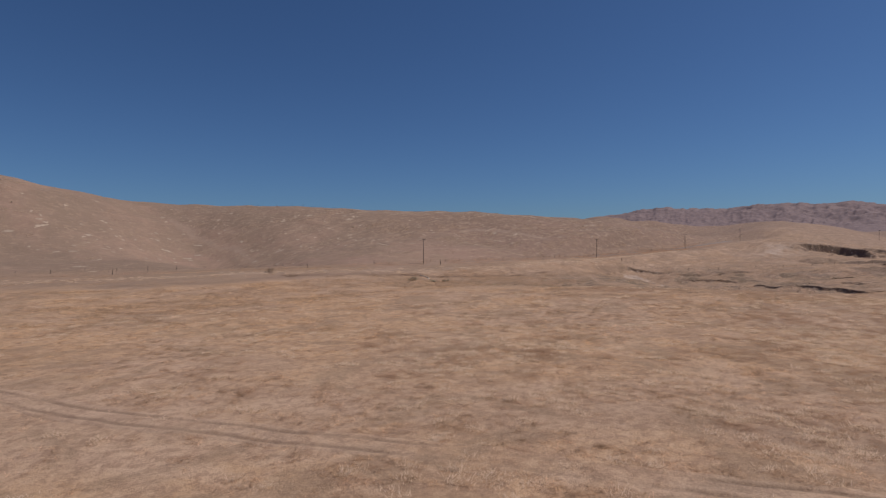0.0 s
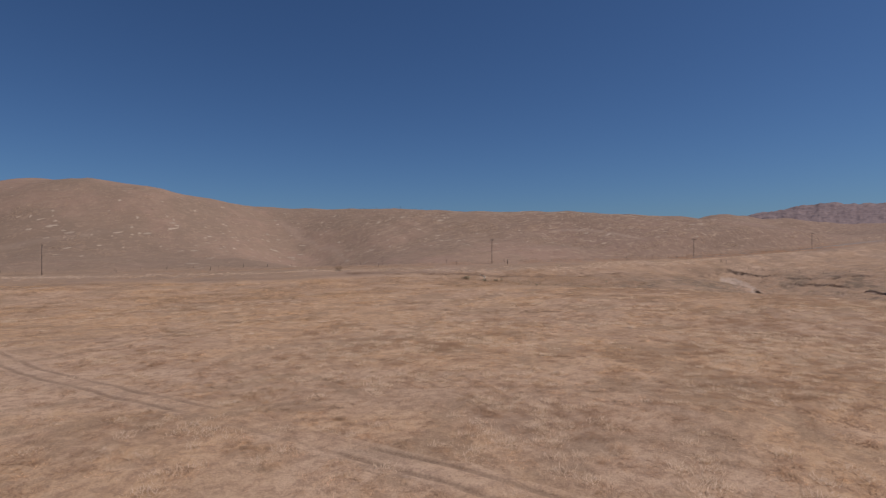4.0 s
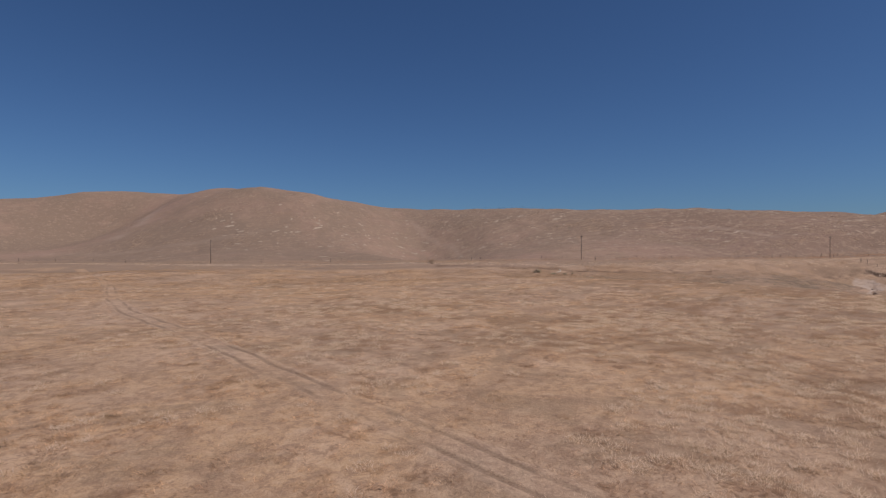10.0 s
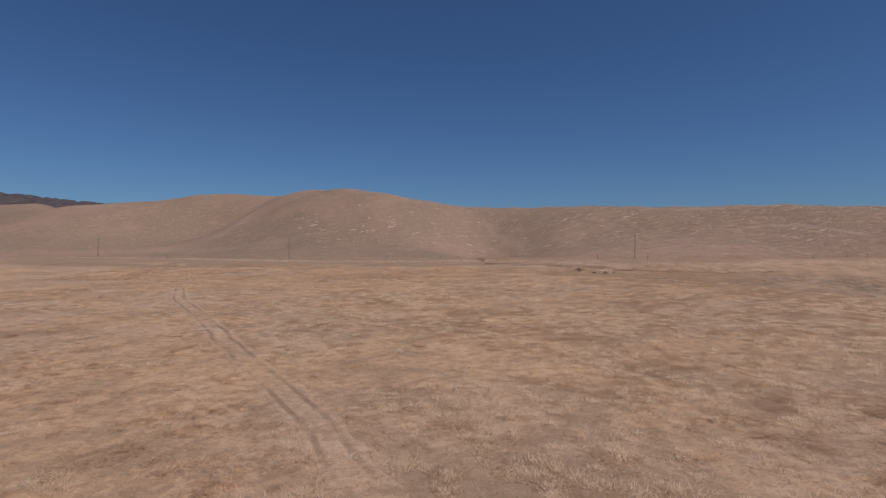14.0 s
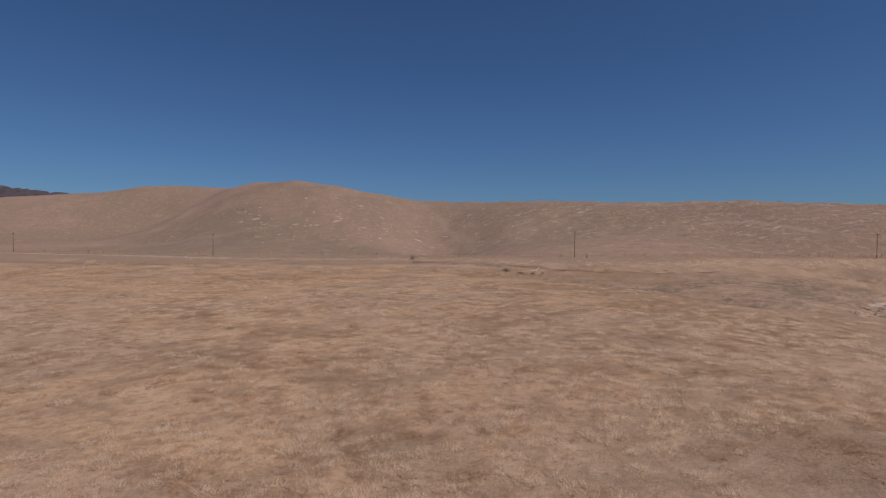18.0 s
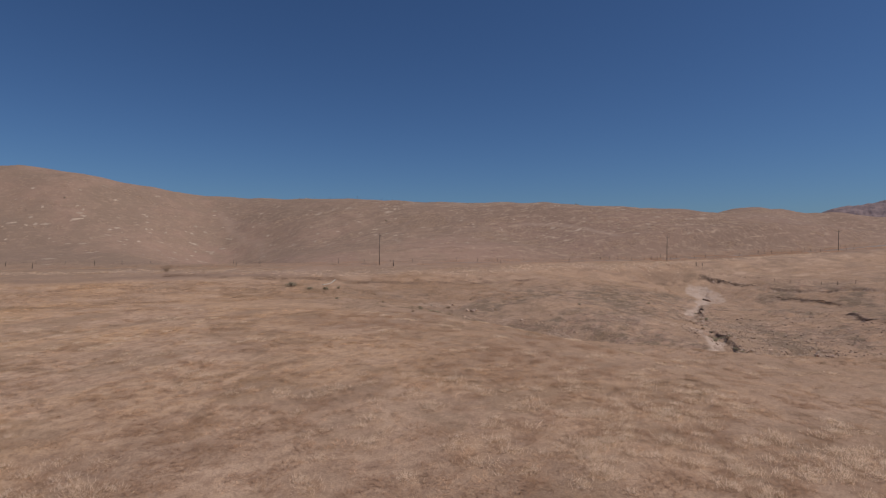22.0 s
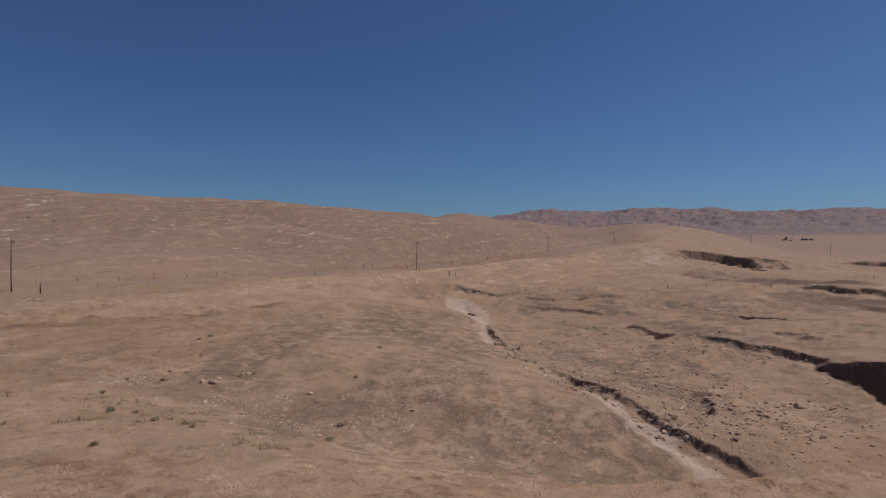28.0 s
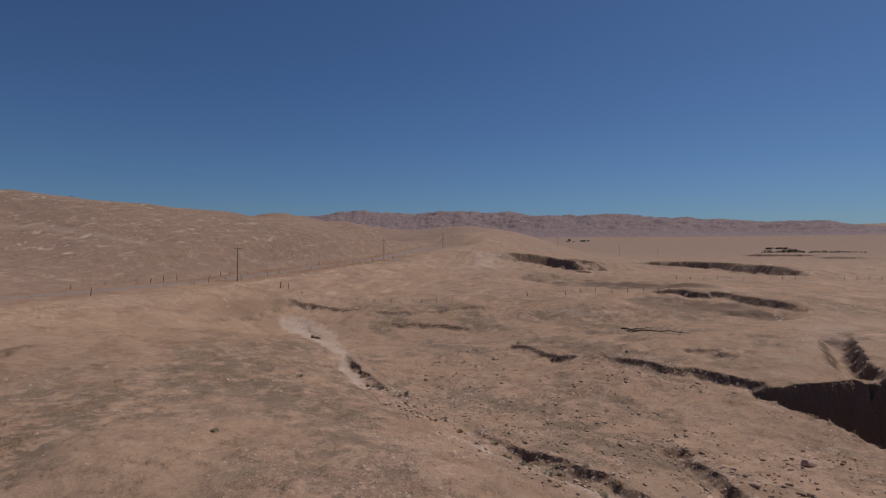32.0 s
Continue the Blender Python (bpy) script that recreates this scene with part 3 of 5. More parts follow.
lane_attr = ground.data.attributes.new("lane", "FLOAT", "POINT")
lane_attr.data.foreach_set("value", lane_at(gx, gy).ravel().astype(np.float32))
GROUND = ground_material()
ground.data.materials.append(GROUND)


# ---- farm track: two worn ruts in the field ----
def on_grid(x, y):
    """Height of the ground sheet itself between its grid lines."""
    i, j = np.clip(np.searchsorted(xs, x) - 1, 0, len(xs) - 2), np.clip(np.searchsorted(ys, y) - 1, 0, len(ys) - 2)
    u, v = (x - xs[i]) / (xs[i + 1] - xs[i]), (y - ys[j]) / (ys[j + 1] - ys[j])
    return (gz[j, i] * (1 - u) + gz[j, i + 1] * u) * (1 - v) + (gz[j + 1, i] * (1 - u) + gz[j + 1, i + 1] * u) * v


def farm_track():
    dense = []
    for a, b in zip(TRACK, TRACK[1:]):
        k = int(math.dist(a, b) / 0.6)
        dense += [(a[0] + (b[0] - a[0]) * i / k, a[1] + (b[1] - a[1]) * i / k) for i in range(k)]
    p = np.array(dense)
    for _ in range(30):
        p[1:-1] = (p[:-2] + 2 * p[1:-1] + p[2:]) / 4
    p[:, 0] += 0.5 * fbm(p[:, 0], p[:, 1], 14, 2, 83)
    d = np.gradient(p, axis=0)
    d /= np.hypot(d[:, 0], d[:, 1])[:, None]
    across = np.concatenate([[-2.1, -1.7], np.arange(-1.45, 1.5, 0.145), [1.7, 2.1]])
    x = p[:, 0][:, None] - d[:, 1][:, None] * across[None]
    y = p[:, 1][:, None] + d[:, 0][:, None] * across[None]
    off = np.abs(np.abs(across[None] + 0.10 * fbm(x, y, 3.0, 3, 84)) - 0.85)
    worn = 0.25 + 0.75 * smooth(0.5 + 1.3 * fbm(x, y, 7, 4, 85))
    rut = smooth((0.30 - off) / 0.18) * worn
    crown = smooth((2.0 - np.abs(across[None] + 0.25 * fbm(x, y, 2.0, 2, 86))) / 0.6)
    z = on_grid(x, y) - 0.12 + 0.18 * crown - 0.05 * rut
    me = grid_mesh("farm_track", np.arange(x.shape[1]), np.arange(x.shape[0]), z)
    me.vertices.foreach_set("co", np.stack([x, y, z], -1).ravel())
    worn_soil = np.stack([0.12 * crown * (1 - rut) * worn, 0.15 * rut, np.zeros(x.shape), 0.5 * rut], -1)
    at = me.attributes.new("soil", "FLOAT_COLOR", "POINT")
    at.data.foreach_set("color", worn_soil.reshape(-1).astype(np.float32))
    me.materials.append(GROUND)
    return tagged(new("farm_track", me), "faint double-rutted dirt track through dry grass", "track", kind="structure")


farm_track()


# ---- far mountains ----
def mountain_range(name, label, az0, az1, near_r, far_r, heights, rows, steps, seed, colours):
    """A range on a polar grid; heights: pairs of azimuth in degrees and crest height."""
    az = np.linspace(radians(az0), radians(az1), steps)
    rr = np.linspace(near_r, far_r, rows)
    ga, gr = np.meshgrid(az, rr)
    x, y = gr * np.cos(ga), gr * np.sin(ga)
    crest = np.interp(np.degrees(ga), [h[0] for h in heights], [h[1] for h in heights])
    crest = crest * (1 + 0.025 * fbm(np.degrees(ga) * 60, gr * 0.02, 120, 4, seed + 30, 0.6))
    depth = (gr - near_r) / (far_r - near_r)
    ridge = 1 - np.abs(fbm(x, y, 480, 6, seed, 0.55))
    spur = 1 - np.abs(fbm(x + 0.5 * y, y, 260, 5, seed + 9, 0.6))
    fold = np.abs(fbm(gr * 0.30 + np.degrees(ga) * 22, np.degrees(ga) * 60, 60, 5, seed + 20, 0.6))
    rise = smooth(depth * 1.1) * 0.6 + 0.4 * depth
    z = 1.1 * crest * rise * (0.80 + 0.14 * ridge + 0.06 * fbm(x, y, 900, 2, seed + 3)) + 30 * (spur - 0.6) * (rise * (1 - rise) * 2.0 + 0.03 * rise) - 30 * fold * rise * (1.04 - rise)
    z = z + land(x, y) * (1 - rise) - 3
    me = grid_mesh(name, np.arange(steps), np.arange(rows), z)
    me.vertices.foreach_set("co", np.stack([x, y, z], -1).ravel())
    ob = tagged(new(name, me), label, "mountains", kind="structure")
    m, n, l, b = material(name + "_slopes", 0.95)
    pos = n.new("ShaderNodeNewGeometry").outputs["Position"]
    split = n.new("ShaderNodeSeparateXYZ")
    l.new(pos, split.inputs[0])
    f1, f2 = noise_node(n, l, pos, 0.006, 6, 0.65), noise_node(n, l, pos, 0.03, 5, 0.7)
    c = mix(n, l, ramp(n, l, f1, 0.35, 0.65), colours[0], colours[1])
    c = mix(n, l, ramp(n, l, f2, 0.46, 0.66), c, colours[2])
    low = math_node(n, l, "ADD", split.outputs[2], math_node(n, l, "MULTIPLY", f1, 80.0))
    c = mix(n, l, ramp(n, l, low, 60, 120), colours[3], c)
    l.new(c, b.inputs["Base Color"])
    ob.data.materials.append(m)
    return ob


# the light purple of these slopes holds the distance haze in their colour
mountain_range("mountain_range", "bare brown mountain range beyond the plain, purple haze painted into its colour", -70, 44, 3500, 4700,
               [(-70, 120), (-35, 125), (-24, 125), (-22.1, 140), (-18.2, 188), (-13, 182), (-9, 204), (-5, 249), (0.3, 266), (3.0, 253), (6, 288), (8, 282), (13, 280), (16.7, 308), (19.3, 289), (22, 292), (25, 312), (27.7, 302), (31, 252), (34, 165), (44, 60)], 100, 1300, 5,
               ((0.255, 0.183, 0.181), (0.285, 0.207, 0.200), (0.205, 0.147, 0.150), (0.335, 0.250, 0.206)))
mountain_range("wooded_ridge", "dark wooded mountain ridge beyond the hills", 112, 150, 3300, 4300,
               [(112, 190), (120, 262), (126, 312), (131, 350), (137, 385), (150, 400)], 40, 300, 15,
               ((0.085, 0.068, 0.075), (0.12, 0.092, 0.095), (0.06, 0.052, 0.058), (0.10, 0.08, 0.075)))


# ---- things: helpers ----
def thing(name, x, y, z=None, label="", category="", group="", turn=0.0, kind=""):
    ob = new(name)
    ob.empty_display_size = 0.2
    ob.matrix_world = Matrix.Translation((x, y, land_at(x, y) if z is None else z)) @ Matrix.Rotation(turn, 4, "Z")
    return tagged(ob, label, category, group, kind)


def part(name, bm, mat, parent, label=""):
    me = bpy.data.meshes.new(name)
    bm.to_mesh(me)
    bm.free()
    me.materials.append(mat)
    ob = new(name, me)
    ob.parent = parent
    return tagged(ob, label)


def tube(bm, points, radii, sides=8, cap=True):
    """A tapered tube through points."""
    rings = []
    for i, p in enumerate(points):
        p = Vector(p)
        a, b = Vector(points[max(i - 1, 0)]), Vector(points[min(i + 1, len(points) - 1)])
        q = (b - a).normalized().to_track_quat("Z", "Y")
        rings.append([bm.verts.new(p + q @ Vector((radii[i] * math.cos(2 * math.pi * k / sides), radii[i] * math.sin(2 * math.pi * k / sides), 0))) for k in range(sides)])
    for a, b in zip(rings, rings[1:]):
        for k in range(sides):
            bm.faces.new((a[k], a[(k + 1) % sides], b[(k + 1) % sides], b[k])).smooth = True
    if cap:
        bm.faces.new(rings[0][::-1])
        bm.faces.new(rings[-1])
    return bm


def box(bm, centre, size, bevel=0.0):
    made = bmesh.ops.create_cube(bm, size=1.0)["verts"]
    bmesh.ops.scale(bm, vec=size, verts=made)
    bmesh.ops.translate(bm, vec=centre, verts=made)
    if bevel:
        edges = list({e for v in made for e in v.link_edges})
        bmesh.ops.bevel(bm, geom=edges, offset=bevel, segments=1, affect="EDGES")
    return bm


def varied(name, low, high, scale, rough=0.9, relief=0.3, per_object=0.25, metal=0.0, stretch_z=1.0):
    """A two-tone natural surface, each object a little different."""
    m, n, l, b = material(name, rough, metal)
    co = n.new("ShaderNodeTexCoord").outputs["Object"]
    mapping = n.new("ShaderNodeMapping")
    mapping.inputs["Scale"].default_value = (1, 1, stretch_z)
    l.new(co, mapping.inputs["Vector"])
    f = noise_node(n, l, mapping.outputs[0], scale, 5, 0.65)
    c = mix(n, l, ramp(n, l, f, 0.3, 0.7), low, high)
    info = n.new("ShaderNodeObjectInfo")
    shade = n.new("ShaderNodeHueSaturation")
    v = math_node(n, l, "ADD", math_node(n, l, "MULTIPLY", info.outputs["Random"], 2 * per_object), 1.0 - per_object)
    l.new(v, shade.inputs["Value"])
    l.new(c, shade.inputs["Color"])
    l.new(shade.outputs[0], b.inputs["Base Color"])
    bump(n, l, b, f, relief, 0.05)
    return m


def leafy(m, upright=False):
    """Part of the light passes through thin blades; a mat of upright blades is lit like the ground below it."""
    n, l = m.node_tree.nodes, m.node_tree.links
    b, out = n["Principled BSDF"], n["Material Output"]
    t, mx = n.new("ShaderNodeBsdfTranslucent"), n.new("ShaderNodeMixShader")
    l.new(b.inputs["Base Color"].links[0].from_socket, t.inputs["Color"])
    mx.inputs[0].default_value = 0.45
    l.new(b.outputs[0], mx.inputs[1])
    l.new(t.outputs[0], mx.inputs[2])
    l.new(mx.outputs[0], out.inputs["Surface"])
    if upright:
        up = n.new("ShaderNodeCombineXYZ")
        up.inputs[2].default_value = 1.0
        l.new(up.outputs[0], b.inputs["Normal"])
        l.new(up.outputs[0], t.inputs["Normal"])
        mx.inputs[0].default_value = 0.12
    return m


WOOD = varied("weathered_pole_wood", (0.15, 0.11, 0.088), (0.25, 0.19, 0.152), 6.0, 0.9, 0.4, 0.15, stretch_z=0.12)
POST = varied("old_post_wood", (0.10, 0.075, 0.058), (0.21, 0.16, 0.125), 9.0, 0.95, 0.4, 0.3, stretch_z=0.2)
STEEL = varied("rusty_wire", (0.12, 0.09, 0.075), (0.22, 0.17, 0.14), 20.0, 0.6, 0.1, 0.1, metal=0.6)
CERAMIC = varied("brown_insulator_glaze", (0.10, 0.05, 0.035), (0.14, 0.07, 0.05), 4.0, 0.35, 0.0, 0.1)
ROCK = varied("pinkish_rock", (0.42, 0.28, 0.212), (0.60, 0.425, 0.33), 2.5, 0.9, 0.5, 0.3)
BONE = varied("bleached_wood", (0.55, 0.48, 0.40), (0.72, 0.64, 0.55), 3.0, 0.8, 0.2, 0.1)
DEADWOOD = varied("dead_dark_wood", (0.075, 0.052, 0.04), (0.16, 0.115, 0.088), 4.0, 0.95, 0.5, 0.2)
SPOIL = varied("pale_burrow_spoil", (0.41, 0.30, 0.228), (0.52, 0.395, 0.305), 1.2, 0.95, 0.4, 0.15)
LEAF = varied("grey_green_leaves", (0.37, 0.315, 0.225), (0.53, 0.45, 0.325), 8.0, 0.9, 0.1, 0.25)
DRY = varied("dry_brown_twigs", (0.38, 0.25, 0.168), (0.53, 0.355, 0.242), 8.0, 0.95, 0.1, 0.25)
LEAF, DRY = leafy(LEAF, True), leafy(DRY, True)
TREE_LEAF = varied("dark_tree_leaves", (0.025, 0.035, 0.02), (0.055, 0.065, 0.035), 0.8, 0.9, 0.1, 0.2)

# ---- road ----
m, n, l, b = material("gravel_road", 0.9)
pos = n.new("ShaderNodeNewGeometry").outputs["Position"]
f1, f2 = noise_node(n, l, pos, 0.4, 4, 0.6), noise_node(n, l, pos, 9.0, 4, 0.7)
c = mix(n, l, ramp(n, l, f1, 0.35, 0.65), (0.25, 0.188, 0.155), (0.33, 0.255, 0.212))
c = mix(n, l, ramp(n, l, f2, 0.5, 0.8), c, (0.40, 0.34, 0.31))
l.new(c, b.inputs["Base Color"])
bump(n, l, b, f2, 0.3, 0.02)
rx = np.arange(-420, 366, 3.0)
across = np.linspace(-3.2, 3.2, 7)
gx2, ga2 = np.meshgrid(rx, across)
gy2 = road_y(gx2) + ga2
gz2 = land(gx2, gy2) + 0.10 - 0.012 * ga2 ** 2
road_me = grid_mesh("road", rx, across, gz2)
road_me.vertices.foreach_set("co", np.stack([gx2, gy2, gz2], -1).ravel())
road_me.materials.append(m)
tagged(new("road", road_me), "narrow grey gravel road along the foot of the hills", "road", kind="structure")


# ---- utility poles ----
def utility_pole(x, y, z, lean=0.0):
    p = thing("utility_pole", x, y, z, "tall brown wooden utility pole with one crossarm", "utility pole", "utility poles along the road")
    bm = bmesh.new()
    tube(bm, [(0, 0, -0.4), (0.0, 0, 3.0), (0.02, 0, 6.5), (0.03, 0, 10.0)], [0.165, 0.15, 0.13, 0.105], 10)
    part("shaft", bm, WOOD, p)
    arm = part("crossarm", box(bmesh.new(), (0.16, 0, 9.45), (0.10, 2.5, 0.13), 0.012), WOOD, p)
    for side in (-1, 1):
        part("brace", tube(bmesh.new(), [(0.16, side * 0.75, 9.40), (0.15, 0.0, 8.75)], [0.018, 0.018], 5), STEEL, p)
    for off in (-1.1, -0.5, 1.1):
        bm = bmesh.new()
        tube(bm, [(0.16, off, 9.51), (0.16, off, 9.58), (0.16, off, 9.62), (0.16, off, 9.70), (0.16, off, 9.74)], [0.02, 0.03, 0.06, 0.06, 0.03], 8)
        part("insulator", bm, CERAMIC, arm)
    bm = bmesh.new()
    tube(bm, [(0.03, 0, 9.98), (0.03, 0, 10.12), (0.03, 0, 10.2)], [0.05, 0.055, 0.03], 8)
    part("top_insulator", bm, CERAMIC, p)
    return p


first_pole = utility_pole(0, 0, 0)
for x, y in ((120, 0), (227.5, 1.5), (354, 13), (-150.2, 37.6), (-262, 75), (-372, 104), (551, -45), (600, -104), (737, -150)):
    copy_thing(first_pole, Matrix.Translation((x, y, land_at(x, y))) @ Matrix.Rotation(radians(random.uniform(-4, 4)), 4, "Z") @ Matrix.Rotation(radians(random.uniform(-1, 1)), 4, "X"))
first_pole.location.z = land_at(0, 0)


# ---- fences ----
def post_mesh(h, r, seed):
    rnd = random.Random(seed)
    bm = bmesh.new()
    tube(bm, [(0, 0, -0.3), (rnd.uniform(-.02, .02), 0, h * 0.5), (rnd.uniform(-.03, .03), rnd.uniform(-.03, .03), h)], [r, r * 0.95, r * 0.85], 6)
    me = bpy.data.meshes.new("post")
    bm.to_mesh(me)
    bm.free()
    me.materials.append(POST)
    return me


POSTS = [post_mesh(1.35 + 0.12 * k, 0.05 + 0.010 * k, k) for k in range(4)]


def fence(line, step, label, wires=3, seed=0, gap=0.0, tall=1.0):
    """Posts along a line of (x, y) with wire strands between them."""
    rnd = random.Random(seed)
    spots = []
    for a, b in zip(line, line[1:]):
        l = math.dist(a, b)
        k = max(int(l / step), 1)
        spots += [(a[0] + (b[0] - a[0]) * i / k, a[1] + (b[1] - a[1]) * i / k) for i in range(k)]
    spots.append(line[-1])
    f = thing("wire_fence", *spots[0], None, label, "fence", "wire fences")
    base = f.matrix_world.translation.copy()
    tops = []
    for x, y in spots:
        if rnd.random() < gap:
            continue
        x, y = x + rnd.uniform(-.2, .2), y + rnd.uniform(-.2, .2)
        z = land_at(x, y)
        o = new("post", rnd.choice(POSTS))
        o.parent = f
        o.matrix_basis = Matrix.Translation(Vector((x, y, z)) - base) @ Euler((radians(rnd.gauss(0, 4)), radians(rnd.gauss(0, 4)), rnd.uniform(0, 6))).to_matrix().to_4x4() @ Matrix.Scale(tall * rnd.uniform(0.85, 1.15), 4)
        tops.append(Vector((x, y, z)) - base)
    for w in range(wires):
        bm = bmesh.new()
        tube(bm, [t + Vector((0, 0, tall * (0.4 + 0.38 * w))) for t in tops], [0.006] * len(tops), 3)
        part("wire_strand", bm, STEEL, f)
    return f


def side_line(x0, x1, off, n=12):
    return [(x, float(road_y(np.array(x))) + off) for x in np.linspace(x0, x1, n)]


fence(side_line(-330, 60, 7.5, 16), 8.0, "old wooden post and wire fence below the hills", seed=1, gap=0.25)
fence(side_line(62, 420, 7.0, 14), 4.5, "close-set post and wire fence beside the road", seed=2, gap=0.35)
fence(side_line(-330, 100, -10.5, 16), 15, "sparse leaning posts and wire on the field side of the road", seed=3, gap=0.25)
fence(side_line(103, 240, -7.0, 8), 6.0, "leaning posts and wire beside the road", seed=4, gap=0.15)
fence([(120.8, -15), (127, -30), (134.6, -47.4), (139.7, -59.6), (145.1, -75.2), (147.2, -91.3), (148, -108.3), (150, -125)], 4.2, "thin post and wire fence across the eroded pasture", seed=5, gap=0.08, tall=0.9)
fence([(217, -127), (222, -147), (245, -204), (290, -300)], 5.0, "distant post and wire fence on the plain", seed=6, gap=0.1)
fence([(-5, 158), (20, 150), (48, 146)], 7.0, "few fence posts on the skyline of the ridge", seed=7)
for x, y, k in ((2.7, -6.8, 3), (120.6, -14.3, 2), (122.1, -15.9, 1)):
    o = tagged(new("gate_post", POSTS[k]), "stout dark wooden post standing alone in dry grass", "post", "stout posts")
    o.matrix_world = Matrix.Translation((x, y, land_at(x, y))) @ Matrix.Diagonal((2.0, 2.0, 1.15, 1))


# ---- pale burrow mounds on the hills ----
def burrow_mound(x, y, long, wide, turn, rnd):
    """Dug earth thrown out in a ragged spill, thicker in the middle."""
    px, py, up = [x], [y], [0.13]
    sides = 19
    lobe = [rnd.uniform(0.55, 1.0) for _ in range(5)]
    for ring, lift in ((0.5, 0.10), (1.0, 0.045)):
        for i in range(sides):
            a = 2 * math.pi * i / sides
            r = ring * lobe[i * 5 // sides] * rnd.uniform(0.45, 1.3)
            qx, qy = r * long * math.cos(a), r * wide * math.sin(a)
            px.append(x + qx * math.cos(turn) - qy * math.sin(turn))
            py.append(y + qx * math.sin(turn) + qy * math.cos(turn))
            up.append(lift)
    faces = [(0, 1 + i, 1 + (i + 1) % sides) for i in range(sides)]
    faces += [(1 + i, 1 + sides + i, 1 + sides + (i + 1) % sides, 1 + (i + 1) % sides) for i in range(sides)]
    pz = on_grid(np.array(px), np.array(py)) + np.array(up)
    z0 = float(on_grid(np.array([x]), np.array([y]))[0])
    me = bpy.data.meshes.new("burrow_mound")
    me.from_pydata([(a - x, b - y, c - z0) for a, b, c in zip(px, py, pz)], [], faces)
    me.polygons.foreach_set("use_smooth", [True] * len(faces))
    me.materials.append(SPOIL)
    o = new("burrow_mound", me)
    o.location = (x, y, z0)
    return tagged(o, "pale spread of dug earth on the grassy hillside", "earth mound", "burrow mounds on the hills")


rnd = random.Random(11)
made = 0
while made < 296:
    if made < 96:
        x, y = rnd.gauss(-95, 48), rnd.gauss(116, 22)
        if rnd.random() < 0.75 + 0.25 * float(vnoise(np.array([x / 30.0]), np.array([y / 18.0]), 7)[0]) and y > 46 + 0.2 * max(-x, 0) and -215 < x < -18 and y < 172:
            burrow_mound(x, y, 0.6 + min(rnd.expovariate(1.0), 2.4), rnd.uniform(0.6, 1.4), rnd.gauss(0, 0.25), rnd)
            made += 1
        continue
    x, y = (rnd.uniform(-10, 270), rnd.uniform(30, 130)) if rnd.random() < 0.62 else (rnd.uniform(-215, 330), rnd.uniform(36, 190))
    foot = 6 + 0.2 * max(-x, 0) + 20
    dens = 0.5 + 0.5 * float(vnoise(np.array([x / 45.0]), np.array([y / 30.0]), 5)[0])
    if x > 60:
        dens = 0.4 + 0.6 * dens
    if x < -120:
        dens *= 0.5
    if y < foot or rnd.random() > dens * (0.5 if y > 130 else 1.0):
        continue
    slope = land_at(x, y + 3) - land_at(x, y - 3)
    if slope < 0.5:
        continue
    burrow_mound(x, y, 0.7 + min(rnd.expovariate(1.1), 2.3), rnd.uniform(0.5, 1.3), rnd.gauss(0, 0.25), rnd)
    made += 1

g = np.random.default_rng(77)
mx, my = g.uniform(-220, 330, 8200), g.uniform(38, 190, 8200)
ok = (my > 32 + 0.2 * np.maximum(-mx, 0)) & (land(mx, my + 3) - land(mx, my - 3) > 0.5) & (vnoise(mx / 30, my / 20, 6) + g.uniform(-0.5, 0.5, 8200) > np.interp(mx, (-20, 90), (0.35, -0.1)))
ok &= g.uniform(0, 1, 8200) < np.interp(mx, (-200, -140, -40, 40, 330), (0.15, 0.45, 0.6, 1.0, 0.8))
mx, my = mx[ok], my[ok]
flat = ([(math.cos(a) * (1.0 if k % 2 else 0.7), 0.36 * math.sin(a), 0.0) for k, a in enumerate(np.linspace(0, 2 * math.pi, 9)[:-1])] + [(0, 0, 0.09)], [(k, (k + 1) % 8, 8) for k in range(8)])
mspots = np.stack([mx, my, on_grid(mx, my) + 0.07, g.uniform(0.35, 1.2, len(mx)), g.normal(0, 0.45, len(mx))], -1)


# ---- stones ----
def stone_mesh(seed, name="stone"):
    rnd = random.Random(seed)
    bm = bmesh.new()
    bmesh.ops.create_icosphere(bm, subdivisions=2, radius=1.0)
    cuts = [(Vector((rnd.gauss(0, 1), rnd.gauss(0, 1), rnd.gauss(0, 1))).normalized(), rnd.uniform(0.55, 0.9)) for _ in range(8)]
    for v in bm.verts:
        for nrm, dist in cuts:
            over = v.co.dot(nrm) - dist
            if over > 0:
                v.co -= nrm * over
        v.co *= 1 + 0.06 * rnd.uniform(-1, 1)
        v.co.z *= 0.62
    me = bpy.data.meshes.new(name)
    bm.to_mesh(me)
    bm.free()
    me.materials.append(ROCK)
    return me


STONES = [stone_mesh(k) for k in range(7)]


def stone(x, y, size, rnd, label="angular pinkish stone lying on gravelly ground"):
    o = tagged(new("stone", rnd.choice(STONES)), label, "stone", "stones in the eroded basin")
    o.matrix_world = Matrix.Translation((x, y, land_at(x, y) + 0.18 * size)) @ Euler((rnd.uniform(-.4, .4), rnd.uniform(-.4, .4), rnd.uniform(0, 6.3))).to_matrix().to_4x4() @ Matrix.Diagonal((size * rnd.uniform(0.8, 1.3), size * rnd.uniform(0.7, 1.1), size * rnd.uniform(0.7, 1.1), 1))
    return o


